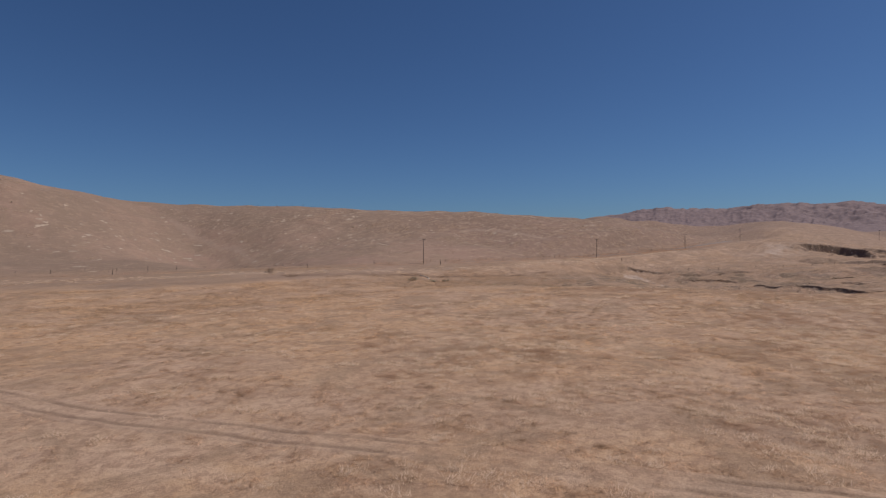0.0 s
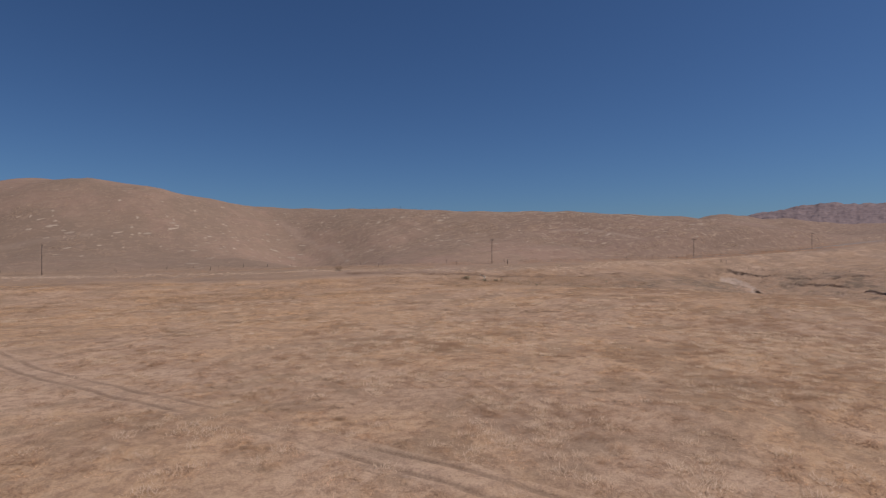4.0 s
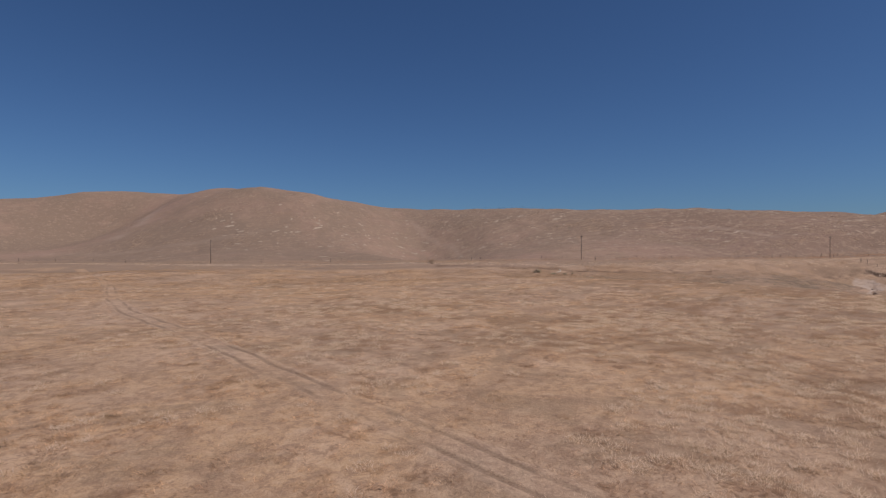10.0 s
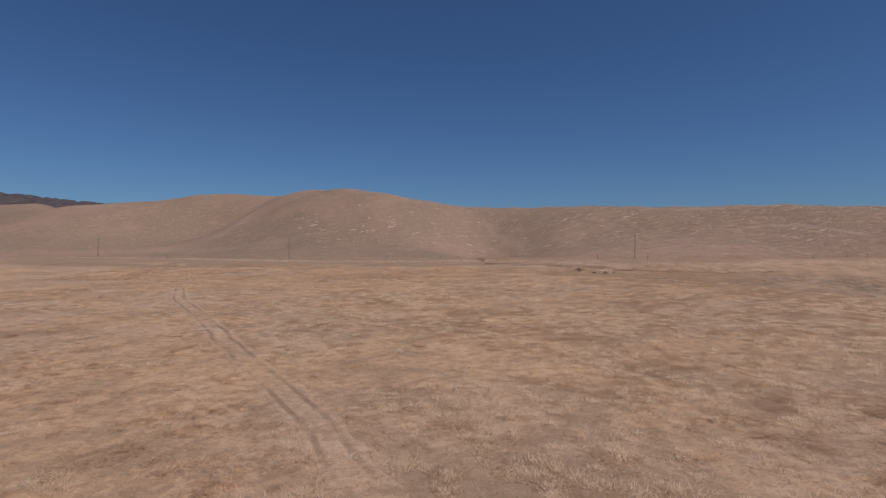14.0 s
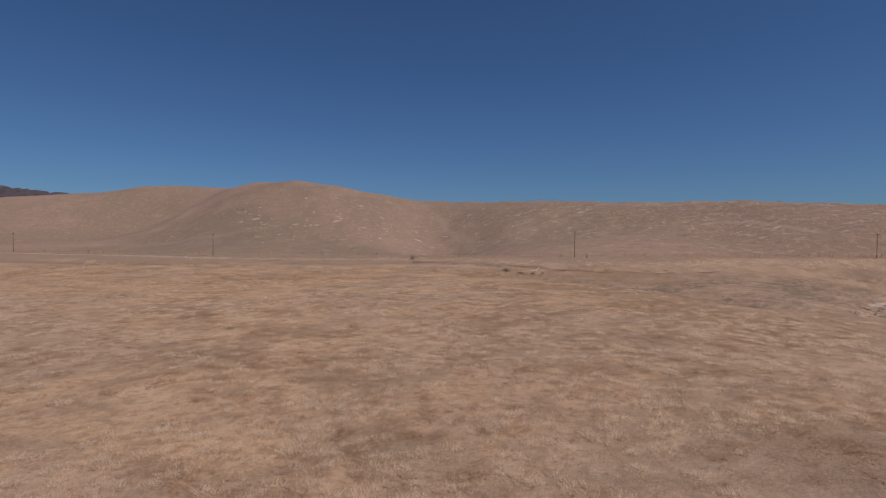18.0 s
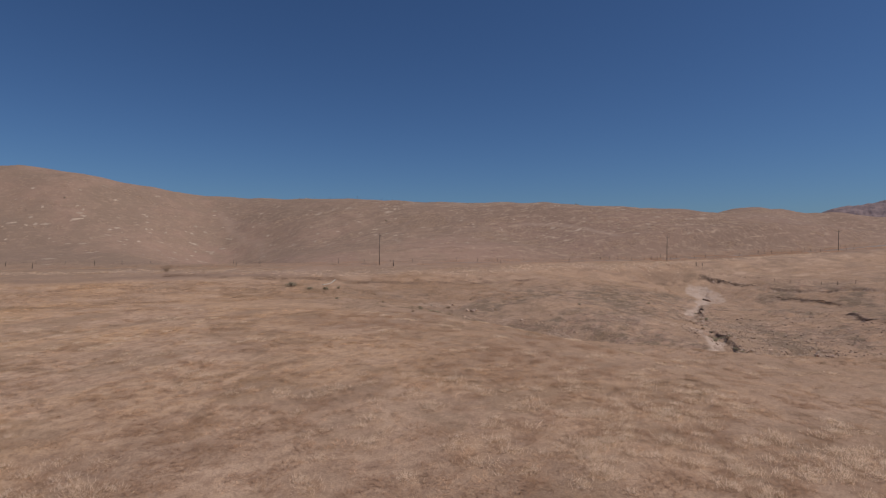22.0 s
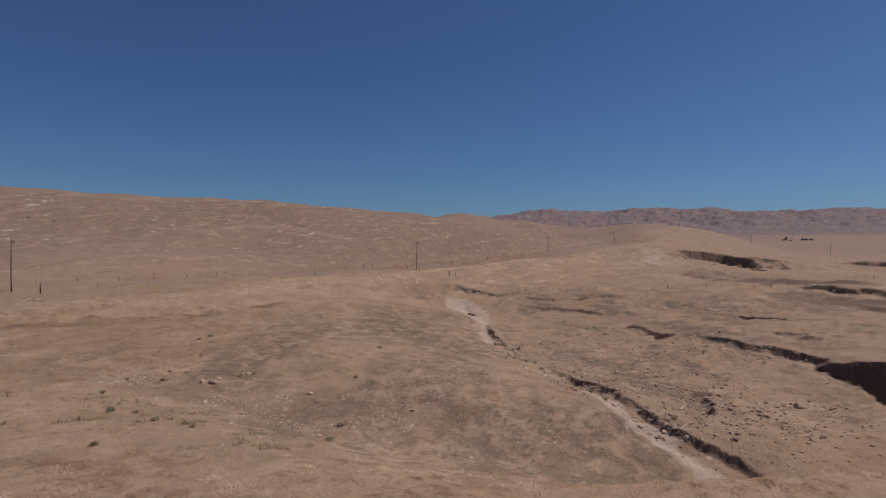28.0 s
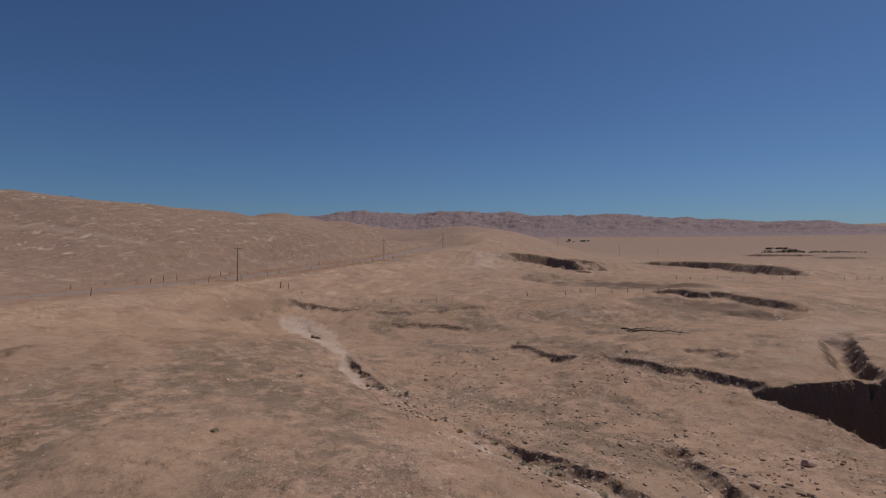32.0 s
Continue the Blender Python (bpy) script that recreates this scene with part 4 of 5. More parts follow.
rnd = random.Random(21)
for x, y, size in ((0.8, -70.0, 0.62), (1.8, -69.2, 0.5), (0.2, -68.6, 0.4), (44.6, -123.5, 0.75), (36.4, -117.4, 0.5), (31.6, -113.3, 0.45), (101.6, -37.6, 0.9), (5.6, -69.6, 0.4), (6.5, -80.2, 0.35), (-0.9, -63.2, 0.4)):
    stone(x, y, size, rnd, "larger pale stone on gravelly ground")
made = 0
while made < 290:
    if made < 140:
        x, y = rnd.uniform(22, 62), rnd.uniform(-128, -84)
    elif made < 205:
        k = rnd.randrange(6, 13)
        a, b = STREAM[k], STREAM[k + 1]
        f = rnd.random()
        x, y = a[0] + (b[0] - a[0]) * f + rnd.gauss(0.5, 1.6), a[1] + (b[1] - a[1]) * f + rnd.gauss(-0.5, 1.6)
    elif made < 245:
        k = rnd.randrange(len(GRAVEL) - 1)
        f, a, b = rnd.random(), GRAVEL[k], GRAVEL[k + 1]
        x, y = a[0] + (b[0] - a[0]) * f + rnd.gauss(0, 4), a[1] + (b[1] - a[1]) * f + rnd.gauss(0, 3)
    else:
        x, y = rnd.uniform(45, 100), rnd.uniform(-120, -60)
    stone(x, y, min(0.09 + rnd.expovariate(15), 0.36), rnd)
    made += 1


def scatter_mesh(name, spots, shape, mat, label, category):
    """Many small copies of a shape (verts, faces) joined into one mesh; spots: rows of x, y, z, size, turn."""
    verts, faces = np.array(shape[0], float), np.array(shape[1])
    k = len(spots)
    c, s = np.cos(spots[:, 4])[:, None], np.sin(spots[:, 4])[:, None]
    v = verts[None] * spots[:, 3][:, None, None]
    x, y = v[..., 0] * c - v[..., 1] * s + spots[:, 0][:, None], v[..., 0] * s + v[..., 1] * c + spots[:, 1][:, None]
    sx = (land(spots[:, 0] + 0.8, spots[:, 1]) - land(spots[:, 0] - 0.8, spots[:, 1])) / 1.6
    sy = (land(spots[:, 0], spots[:, 1] + 0.8) - land(spots[:, 0], spots[:, 1] - 0.8)) / 1.6
    lie = np.clip(sx, -0.8, 0.8)[:, None] * (x - spots[:, 0][:, None]) + np.clip(sy, -0.8, 0.8)[:, None] * (y - spots[:, 1][:, None])
    co = np.stack([x, y, v[..., 2] + lie + spots[:, 2][:, None]], -1).reshape(-1, 3)
    f = (faces[None] + (np.arange(k) * len(verts))[:, None, None]).reshape(-1, 3)
    me = bpy.data.meshes.new(name)
    me.vertices.add(len(co))
    me.vertices.foreach_set("co", co.ravel())
    me.loops.add(f.size)
    me.loops.foreach_set("vertex_index", f.ravel().astype(np.int32))
    me.polygons.add(len(f))
    me.polygons.foreach_set("loop_start", np.arange(0, f.size, 3, dtype=np.int32))
    me.update()
    me.validate()
    me.materials.append(mat)
    return tagged(new(name, me), label, category, kind="stuff")


def island_material(name, tones, rough=0.95):
    """Tones picked by island, with fine grain."""
    m, n, l, b = material(name, rough)
    geo = n.new("ShaderNodeNewGeometry")
    r = n.new("ShaderNodeValToRGB")
    r.color_ramp.elements[0].color, r.color_ramp.elements[1].color = (*tones[0], 1), (*tones[-1], 1)
    for k, t in enumerate(tones[1:-1], 1):
        r.color_ramp.elements.new(k / (len(tones) - 1)).color = (*t, 1)
    l.new(geo.outputs["Random Per Island"], r.inputs[0])
    f = noise_node(n, l, geo.outputs["Position"], 14.0, 3, 0.6)
    c = mix(n, l, math_node(n, l, "MULTIPLY", ramp(n, l, f, 0.4, 0.7), 0.35), r.outputs[0], tones[0])
    l.new(c, b.inputs["Base Color"])
    return m


SPECK = island_material("pale_dug_earth", [(0.33, 0.23, 0.165), (0.40, 0.285, 0.21), (0.50, 0.375, 0.285)])
scatter_mesh("dug_earth_specks", mspots, flat, SPECK, "small pale patches of dug earth on the hills", "earth")

rng = np.random.default_rng(5)
PEBBLE = island_material("basin_pebbles", [(0.32, 0.21, 0.15), (0.41, 0.28, 0.205), (0.50, 0.355, 0.27), (0.64, 0.48, 0.38)])
oct_shape = ([(1, 0, -0.08), (-0.9, 0.1, -0.08), (0.1, 0.8, -0.05), (0, -0.9, -0.08), (0.1, 0, 0.45)], [(0, 2, 4), (2, 1, 4), (1, 3, 4), (3, 0, 4)])
px = np.concatenate([rng.uniform(-14, 125, 26000), rng.uniform(20, 80, 30000)])
py = np.concatenate([rng.uniform(-132, -40, 26000), rng.uniform(-135, -78, 30000)])
stony = rng.uniform(0, 1, 9000)
along_x, along_y = np.interp(stony, np.linspace(0, 1, len(GRAVEL)), [p[0] for p in GRAVEL]), np.interp(stony, np.linspace(0, 1, len(GRAVEL)), [p[1] for p in GRAVEL])
px, py = np.concatenate([px, along_x + rng.normal(0, 4, 9000)]), np.concatenate([py, along_y + rng.normal(0, 2.5, 9000)])
keep = (fbm(px, py, 7, 4, 301, 0.65) + rng.uniform(-0.4, 0.4, len(px)) > 0.25) & (along(px, py, FIELD_EDGE)[0] > 6)
px, py = px[keep], py[keep]
spots = np.stack([px, py, land(px, py) + 0.01, np.minimum(0.035 + rng.exponential(0.05, len(px)), 0.3), rng.uniform(0, 6.3, len(px))], -1)
scatter_mesh("pebbles", spots, oct_shape, PEBBLE, "scattered pinkish pebbles over the eroded basin", "pebbles")



def rock_shape(seed):
    """A small broken rock: vertices and triangles."""
    rnd = random.Random(seed)
    bm = bmesh.new()
    bmesh.ops.create_icosphere(bm, subdivisions=1, radius=1.0)
    cuts = [(Vector((rnd.gauss(0, 1), rnd.gauss(0, 1), rnd.gauss(0, 1))).normalized(), rnd.uniform(0.5, 0.85)) for _ in range(7)]
    for v in bm.verts:
        for nrm, dist in cuts:
            v.co -= nrm * max(v.co.dot(nrm) - dist, 0)
        v.co.x, v.co.z = v.co.x * 1.25, v.co.z * 0.6 + 0.22
    bm.verts.index_update()
    shape = [tuple(v.co) for v in bm.verts], [tuple(v.index for v in f.verts) for f in bm.faces]
    bm.free()
    return shape


RUBBLE = island_material("basin_rubble", [(0.30, 0.20, 0.145), (0.38, 0.26, 0.19), (0.45, 0.315, 0.235), (0.56, 0.41, 0.32)])
for k in range(4):
    qx, qy = rng.uniform(22, 92, 5200), rng.uniform(-132, -74, 5200)
    rim = np.minimum(np.abs(along(qx, qy, GORGE)[0]) - 9, np.minimum(np.abs(along(qx, qy, CUTS[1][0])[0]), np.abs(along(qx, qy, CUTS[3][0])[0])))
    keep = (fbm(qx, qy, 6.0, 4, 311 + k, 0.65) + 0.6 * np.exp(-(np.maximum(rim, 0) / 4.5) ** 2) + rng.uniform(-0.6, 0.6, 5200) > 0.62) & (along(qx, qy, CUTS[3][0])[0] < -0.5) & (along(qx, qy, STREAM)[0] > -5) & (along(qx, qy, FIELD_EDGE)[0] > 5) & ((np.abs(along(qx, qy, GORGE)[0]) > 15) | (qx > 66))
    qx, qy = qx[keep], qy[keep]
    scatter_mesh("rubble", np.stack([qx, qy, land(qx, qy), np.minimum(0.05 + rng.exponential(0.055, len(qx)), 0.34), rng.uniform(0, 6.3, len(qx))], -1), rock_shape(80 + k), RUBBLE, "broken pinkish-grey rocks strewn over the basin", "rocks")

CLOD = island_material("earth_clods", [(0.32, 0.22, 0.165), (0.40, 0.285, 0.215), (0.48, 0.355, 0.28), (0.58, 0.45, 0.37)])
cx, cy, cs = [], [], []
for line, depth, bed, steep, gentle, deep in CUTS[:11] + [CUTS[11], CUTS[14]]:
    for a, b in zip(line, line[1:]):
        k = int(math.dist(a, b) * (6 if line[0][0] < 145 else 3))
        f, off = rng.uniform(0, 1, k), rng.normal(0.6 * bed + 0.6 * steep, 0.5 + 0.35 * steep, k)
        ux, uy = (b[0] - a[0]) / math.dist(a, b), (b[1] - a[1]) / math.dist(a, b)
        cx.append(a[0] + (b[0] - a[0]) * f - uy * off)
        cy.append(a[1] + (b[1] - a[1]) * f + ux * off)
        cs.append(np.minimum(0.05 + rng.exponential(0.08, k), 0.4) * (1.0 if line[0][0] < 145 else 2.0))
cx, cy, cs = np.concatenate(cx), np.concatenate(cy), np.concatenate(cs)
scatter_mesh("earth_clods", np.stack([cx, cy, land(cx, cy) + 0.02, cs, rng.uniform(0, 6.3, len(cx))], -1), oct_shape, CLOD, "fallen clods of brown earth below the cut banks", "clods")

# ---- dry grass ----
def straw_material(name, dark, light):
    """Blades take the tone of the patch that they grow in, each tuft a little different."""
    m, n, l, b = material(name, 0.95)
    geo = n.new("ShaderNodeNewGeometry")
    c, _ = field_colour(n, l, geo.outputs["Position"])
    shade = n.new("ShaderNodeHueSaturation")
    tone = math_node(n, l, "ADD", math_node(n, l, "MULTIPLY", geo.outputs["Random Per Island"], light - dark), dark)
    clump = noise_node(n, l, geo.outputs["Position"], 0.85, 2, 0.5)
    l.new(math_node(n, l, "MULTIPLY", tone, math_node(n, l, "ADD", math_node(n, l, "MULTIPLY", ramp(n, l, clump, 0.38, 0.62), 0.42), 0.80)), shade.inputs["Value"])
    l.new(c, shade.inputs["Color"])
    l.new(shade.outputs[0], b.inputs["Base Color"])
    return m


STRAW = leafy(straw_material("straw", 0.86, 1.24), True)


def tuft_shape(seed, blades, spread, tall, w=0.021):
    rnd = random.Random(seed)
    v, f = [], []
    for k in range(blades):
        a, lean = rnd.uniform(0, 6.3), rnd.uniform(0.2, 1.0) * spread
        bx, by = rnd.gauss(0, 0.22), rnd.gauss(0, 0.22)
        h = tall * rnd.uniform(0.4, 1.1)
        v += [(bx - w * math.sin(a), by + w * math.cos(a), -0.03), (bx + w * math.sin(a), by - w * math.cos(a), -0.03), (bx + lean * math.cos(a), by + lean * math.sin(a), h)]
        f.append((3 * k, 3 * k + 1, 3 * k + 2))
    return v, f


def grass(name, count, x0, x1, y0, y1, seed, cluster, size, shape, mat, label, keep_rule=None):
    g = np.random.default_rng(seed)
    x, y = g.uniform(x0, x1, count), g.uniform(y0, y1, count)
    ok = fbm(x, y, cluster, 4, seed, 0.65) + 0.55 * g.uniform(-1, 1, count) > 0.0
    if keep_rule is not None:
        ok &= keep_rule(x, y)
    x, y = x[ok], y[ok]
    z = land(x, y)
    return scatter_mesh(name, np.stack([x, y, z, size * g.uniform(0.6, 1.4, len(x)), g.uniform(0, 6.3, len(x))], -1), shape, mat, label, "grass")


def off_track(x, y):
    return (np.abs(np.abs(along(x, y, TRACK)[0]) - 0.85) > 0.4) & (along(x, y, FIELD_EDGE)[0] < 3.5 + 3 * vnoise(x / 4, y / 4, 100))


grass("dry_grass", 60000, -172, 45, -222, -60, 401, 2.4, 1.0, tuft_shape(1, 12, 0.5, 0.15), STRAW, "flattened straw-coloured dry grass over the field", off_track)


def clumps(name, count, x0, x1, y0, y1, seed, rule, tufts, shape, mat, label):
    """Lodged clumps of grass, a quarter to three quarters of a metre across: taller tufts in the middle."""
    g = np.random.default_rng(seed)
    x, y = g.uniform(x0, x1, count), g.uniform(y0, y1, count)
    ok = rule(x, y, g.uniform(0, 1, count))
    x, y = x[ok], y[ok]
    wide = g.uniform(0.25, 0.8, len(x))
    ox, oy = g.normal(0, 0.55, (tufts, len(x))), g.normal(0, 0.55, (tufts, len(x)))
    size = (0.65 + 0.6 * wide) * np.exp(-0.35 * (ox ** 2 + oy ** 2)) * g.uniform(0.75, 1.2, ox.shape)
    x, y = (x + ox * wide).ravel(), (y + oy * wide).ravel()
    return scatter_mesh(name, np.stack([x, y, on_grid(x, y), size.ravel(), g.uniform(0, 6.3, x.size)], -1), shape, mat, label, "grass")


BLEACHED = leafy(island_material("bleached_grass", [(0.64, 0.455, 0.33), (0.71, 0.515, 0.38), (0.78, 0.575, 0.43)]), True)
UMBER = leafy(island_material("umber_weeds", [(0.34, 0.205, 0.135), (0.41, 0.25, 0.165), (0.48, 0.297, 0.197)]), True)
STANDING = [tuft_shape(20 + k, 12, 0.55, tall, 0.0185) for k, tall in enumerate((0.22, 0.27, 0.21))]
clumps("lodged_grass", 26000, -172, 45, -222, -60, 431, lambda x, y, r: (fbm(x, y, 7.0, 4, 432, 0.65) + 0.7 * (r - 0.5) > 0.12 + 0.8 * np.maximum(zone(x, y, PALE_SPOTS), zone(x, y, BROWN_SPOTS))) & off_track(x, y), 5, STANDING[0], STRAW, "lodged clumps of golden dry grass in the field")
clumps("bleached_grass", 30000, -172, 45, -222, -60, 441, lambda x, y, r: (0.5 * zone(x, y, PALE_SPOTS) + 0.3 * fbm(x, y, 5.0, 3, 442) > 0.03 + r) & off_track(x, y), 12, STANDING[1], BLEACHED, "pale bleached clumps of dry grass in the field")
clumps("umber_weeds", 30000, -172, 45, -222, -60, 451, lambda x, y, r: (np.maximum(0.8 * zone(x, y, BROWN_SPOTS), 0.6 * zone(x, y, PALE_SPOTS)) + 0.35 * fbm(x, y, 6.0, 3, 452) > 0.12 + r) & off_track(x, y), 8, STANDING[2], UMBER, "low umber weeds in patches over the field")
HILL_STRAW = leafy(island_material("hill_straw", [(0.40, 0.275, 0.20), (0.48, 0.34, 0.25), (0.57, 0.415, 0.31)]), True)
clumps("hill_grass", 36000, 20, 320, 18, 130, 471, lambda x, y, r: (y > road_y(x) + 9) & (vnoise(x / 17, y / 5, 8) + 0.6 * vnoise(x / 5, y / 2, 9) + 0.5 * (r - 0.5) > 0.34), 6, tuft_shape(24, 6, 0.7, 0.10, 0.05), HILL_STRAW, "pale dry grass in streaks on the hillside")
clumps("hill_grass_west", 26000, -230, 20, 30, 200, 481, lambda x, y, r: (y > road_y(x) + 10) & (vnoise(x / 19, y / 6, 18) + 0.6 * vnoise(x / 6, y / 2, 19) + 0.5 * (r - 0.5) > 0.72), 5, tuft_shape(25, 5, 0.6, 0.15, 0.06), HILL_STRAW, "sparse pale dry grass on the western hill")
grass("dry_grass_far", 46000, -200, 20, -62, 20, 405, 5.0, 1.5, tuft_shape(5, 11, 0.45, 0.16), STRAW, "dry grass between the field and the road", lambda x, y: y < road_y(x) - np.interp(x, (-90, -10, 60), (52, 33, 20)) + 9 * vnoise(x / 20, y / 9, 94))
grass("plain_grass", 60000, 125, 430, -190, -8, 409, 12.0, 1.9, tuft_shape(9, 5, 0.45, 0.14), STRAW, "short dry grass on the plain beyond the gullies", lambda x, y: (np.abs(along(x, y, STEPS[1][0])[0] - 1) > 5) & (talus(x, y) < 0.25))
PASTURE = leafy(island_material("pasture_straw", [(0.355, 0.238, 0.166), (0.435, 0.294, 0.206), (0.51, 0.35, 0.248)]), True)
BASIN_STRAW = leafy(island_material("basin_straw", [(0.42, 0.272, 0.182), (0.50, 0.33, 0.225), (0.58, 0.395, 0.275)]), True)
OLIVE = leafy(island_material("olive_mats", [(0.215, 0.155, 0.104), (0.27, 0.195, 0.13), (0.33, 0.235, 0.158)]), True)
grass("dry_grass_sparse", 110000, -40, 165, -140, 0, 402, 6.0, 0.9, tuft_shape(2, 6, 0.4, 0.12), PASTURE, "sparse short dry grass in the pasture", lambda x, y: (np.abs(along(x, y, STREAM)[0] + 1) > 3.0) & (lane_at(x, y) > 0.02) & (talus(x, y) < 0.25) & (np.abs(along(x, y, STEPS[1][0])[0] - 1) > 5))
clumps("basin_grass", 24000, -30, 130, -136, -28, 491, lambda x, y, r: (0.9 * fbm(x, y, 5.0, 4, 492, 0.65) + 0.8 * lane_at(x, y) + 0.5 * (r - 0.5) > 0.22) & (along(x, y, FIELD_EDGE)[0] > 3) & (np.abs(along(x, y, STREAM)[0] + 1) > 2.6) & (talus(x, y) < 0.25), 5, tuft_shape(27, 7, 0.6, 0.09, 0.03), BASIN_STRAW, "low matted golden grass over the basin")
clumps("basin_weeds", 16000, -30, 130, -136, -28, 496, lambda x, y, r: (0.9 * fbm(x, y, 4.0, 4, 497, 0.65) - 0.6 * lane_at(x, y) + 0.5 * (r - 0.5) > 0.30) & (along(x, y, FIELD_EDGE)[0] > 3) & (np.abs(along(x, y, STREAM)[0] + 1) > 2.6) & (talus(x, y) < 0.25), 4, tuft_shape(28, 8, 0.6, 0.10, 0.03), OLIVE, "low dull olive weeds in mats over the basin")
grass("shoulder_grass", 60000, -300, 130, -26, 84, 461, 7.0, 1.2, tuft_shape(11, 9, 0.45, 0.2), BLEACHED, "bleached grass along the shoulder of the road", lambda x, y: np.abs(along(x, y, SHOULDER)[0]) < 2.2 + 1.6 * vnoise(x / 9, y / 5, 462))
clumps("verge_grass", 30000, -300, 215, -30, 84, 501, lambda x, y, r: np.abs(along(x, y + 1.5 * vnoise(x / 12, y / 12, 502), SHOULDER)[0]) + 3.0 * vnoise(x / 4, y / 2, 503) < 1.0 + 3.6 * r, 7, tuft_shape(29, 7, 0.6, 0.13, 0.035), BLEACHED, "bleached clumps of grass along the road bench")
clumps("bench_grass", 34000, -200, 125, -62, 24, 506, lambda x, y, r: (y < road_y(x) - 8) & (0.9 * fbm(x / 2, y, 4.0, 4, 507, 0.65) + 0.6 * (r - 0.5) > 0.30) & (along(x, y, STREAM)[0] < -4) & (np.abs(along(x, y, BROWN_BAND)[0]) > 2.5), 6, tuft_shape(30, 7, 0.6, 0.10, 0.035), BASIN_STRAW, "matted straw on the slope below the road")
WEEDS = leafy(island_material("roadside_straw", [(0.38, 0.225, 0.155), (0.49, 0.295, 0.205), (0.58, 0.365, 0.26)]), True)
grass("roadside_weeds", 52000, -200, 300, -14, 34, 403, 5.0, 1.1, tuft_shape(3, 7, 0.35, 0.28), WEEDS, "reddish dry weeds along the road verge", lambda x, y: (np.abs(y - road_y(x) + 1.0) > 5.4) & (np.abs(y - road_y(x)) < 13))

RUSSET = leafy(island_material("russet_straw", [(0.44, 0.26, 0.18), (0.54, 0.33, 0.23), (0.63, 0.40, 0.285)]), True)
grass("russet_weeds", 34000, 112, 262, -14, 19, 412, 9.0, 1.1, tuft_shape(12, 9, 0.4, 0.34), RUSSET, "pale russet weeds beside the bend of the road", lambda x, y: (np.abs(y - road_y(x) + 6.8) < 2.6 + 1.8 * vnoise(x / 6, y / 3, 463)) | (np.abs(y - road_y(x) - 6.2) < 1.8 + 1.6 * vnoise(x / 6, y / 3, 464)))

TUSSOCK = leafy(island_material("olive_tussocks", [(0.17, 0.125, 0.08), (0.25, 0.18, 0.115), (0.34, 0.24, 0.155)]), True)
grass("small_tussocks", 18000, -30, 150, -135, -30, 406, 8.0, 0.55, tuft_shape(6, 14, 0.4, 0.42), TUSSOCK, "small olive-brown tussocks scattered over the basin", lambda x, y: (np.abs(along(x, y, STREAM)[0] + 1) > 2.5) & (vnoise(x * 3.1, y * 3.1, 98) > 0.25))
SCRUB_LINE = [(-20, -70), (-15.5, -80), (-12, -86.5), (-10.7, -95)]
grass("edge_scrub", 1600, -32, 8, -100, -62, 407, 4.0, 0.9, tuft_shape(7, 16, 0.45, 0.4), TUSSOCK, "olive scrub along the broken edge of the field", lambda x, y: (np.abs(along(x, y, SCRUB_LINE)[0]) < 5.0 + 3.0 * vnoise(x / 5, y / 5, 99)) & (vnoise(x / 1.3, y / 1.3, 103) > 0.05))
grass("ditch_weeds", 4500, -60, 120, -18, 2, 413, 6.0, 0.9, tuft_shape(13, 10, 0.35, 0.3), TUSSOCK, "olive weeds in the shallow roadside ditch", lambda x, y: np.abs(along(x, y, DITCH)[0]) < 0.5 + 0.4 * vnoise(x / 5, y / 5, 125))
BROWN = leafy(island_material("brown_tufts", [(0.19, 0.120, 0.085), (0.25, 0.160, 0.112), (0.33, 0.212, 0.148)]), True)
LEDGE = [(-60, -9), (-37, -17), (-25, -20), (-8, -24.5), (7, -27), (28, -27.5), (42, -27)]
grass("verge_weeds", 26000, -330, -30, 0, 90, 408, 14.0, 1.3, tuft_shape(8, 8, 0.4, 0.26), BROWN, "brown dead weeds below the road verge", lambda x, y: (np.abs(y - road_y(x) + 11.5 + 1.5 * fbm(x, y, 25, 2, 107)) < 1.3))
grass("ledge_tufts", 34000, -62, 48, -33, -5, 404, 4.0, 1.1, tuft_shape(4, 7, 0.4, 0.17), BROWN, "dark brown tufts along a low ledge", lambda x, y: np.abs(along(x, y, LEDGE)[0]) < 2.4 + 2.0 * vnoise(x / 7, y / 4, 97))


# ---- shrubs ----
def leaf_cloud(rnd, rx, ry, rz, count, size):
    bm = bmesh.new()
    lobes = [(rnd.uniform(-0.6, 0.6) * rx, rnd.uniform(-0.6, 0.6) * ry, rnd.uniform(0.35, 0.8) * rz, rnd.uniform(0.35, 0.6)) for _ in range(7)]
    for _ in range(count):
        cx, cy, cz, r = rnd.choice(lobes)
        d = Vector((rnd.gauss(0, 1), rnd.gauss(0, 1), rnd.gauss(0, 1))).normalized() * r * rnd.uniform(0.5, 1.05)
        p = Vector((cx + d.x * rx, cy + d.y * ry, max(cz + d.z * rz, 0.02)))
        q = Euler((rnd.uniform(0, 6.3), rnd.uniform(0, 6.3), rnd.uniform(0, 6.3)))
        sz = size * rnd.uniform(0.6, 1.4)
        vs = [bm.verts.new(p + (q.to_matrix() @ Vector(c)) * sz) for c in ((-0.5, 0, 0), (0, -0.3, 0.05), (0.6, 0, 0), (0, 0.3, 0.05))]
        bm.faces.new(vs)
    return bm


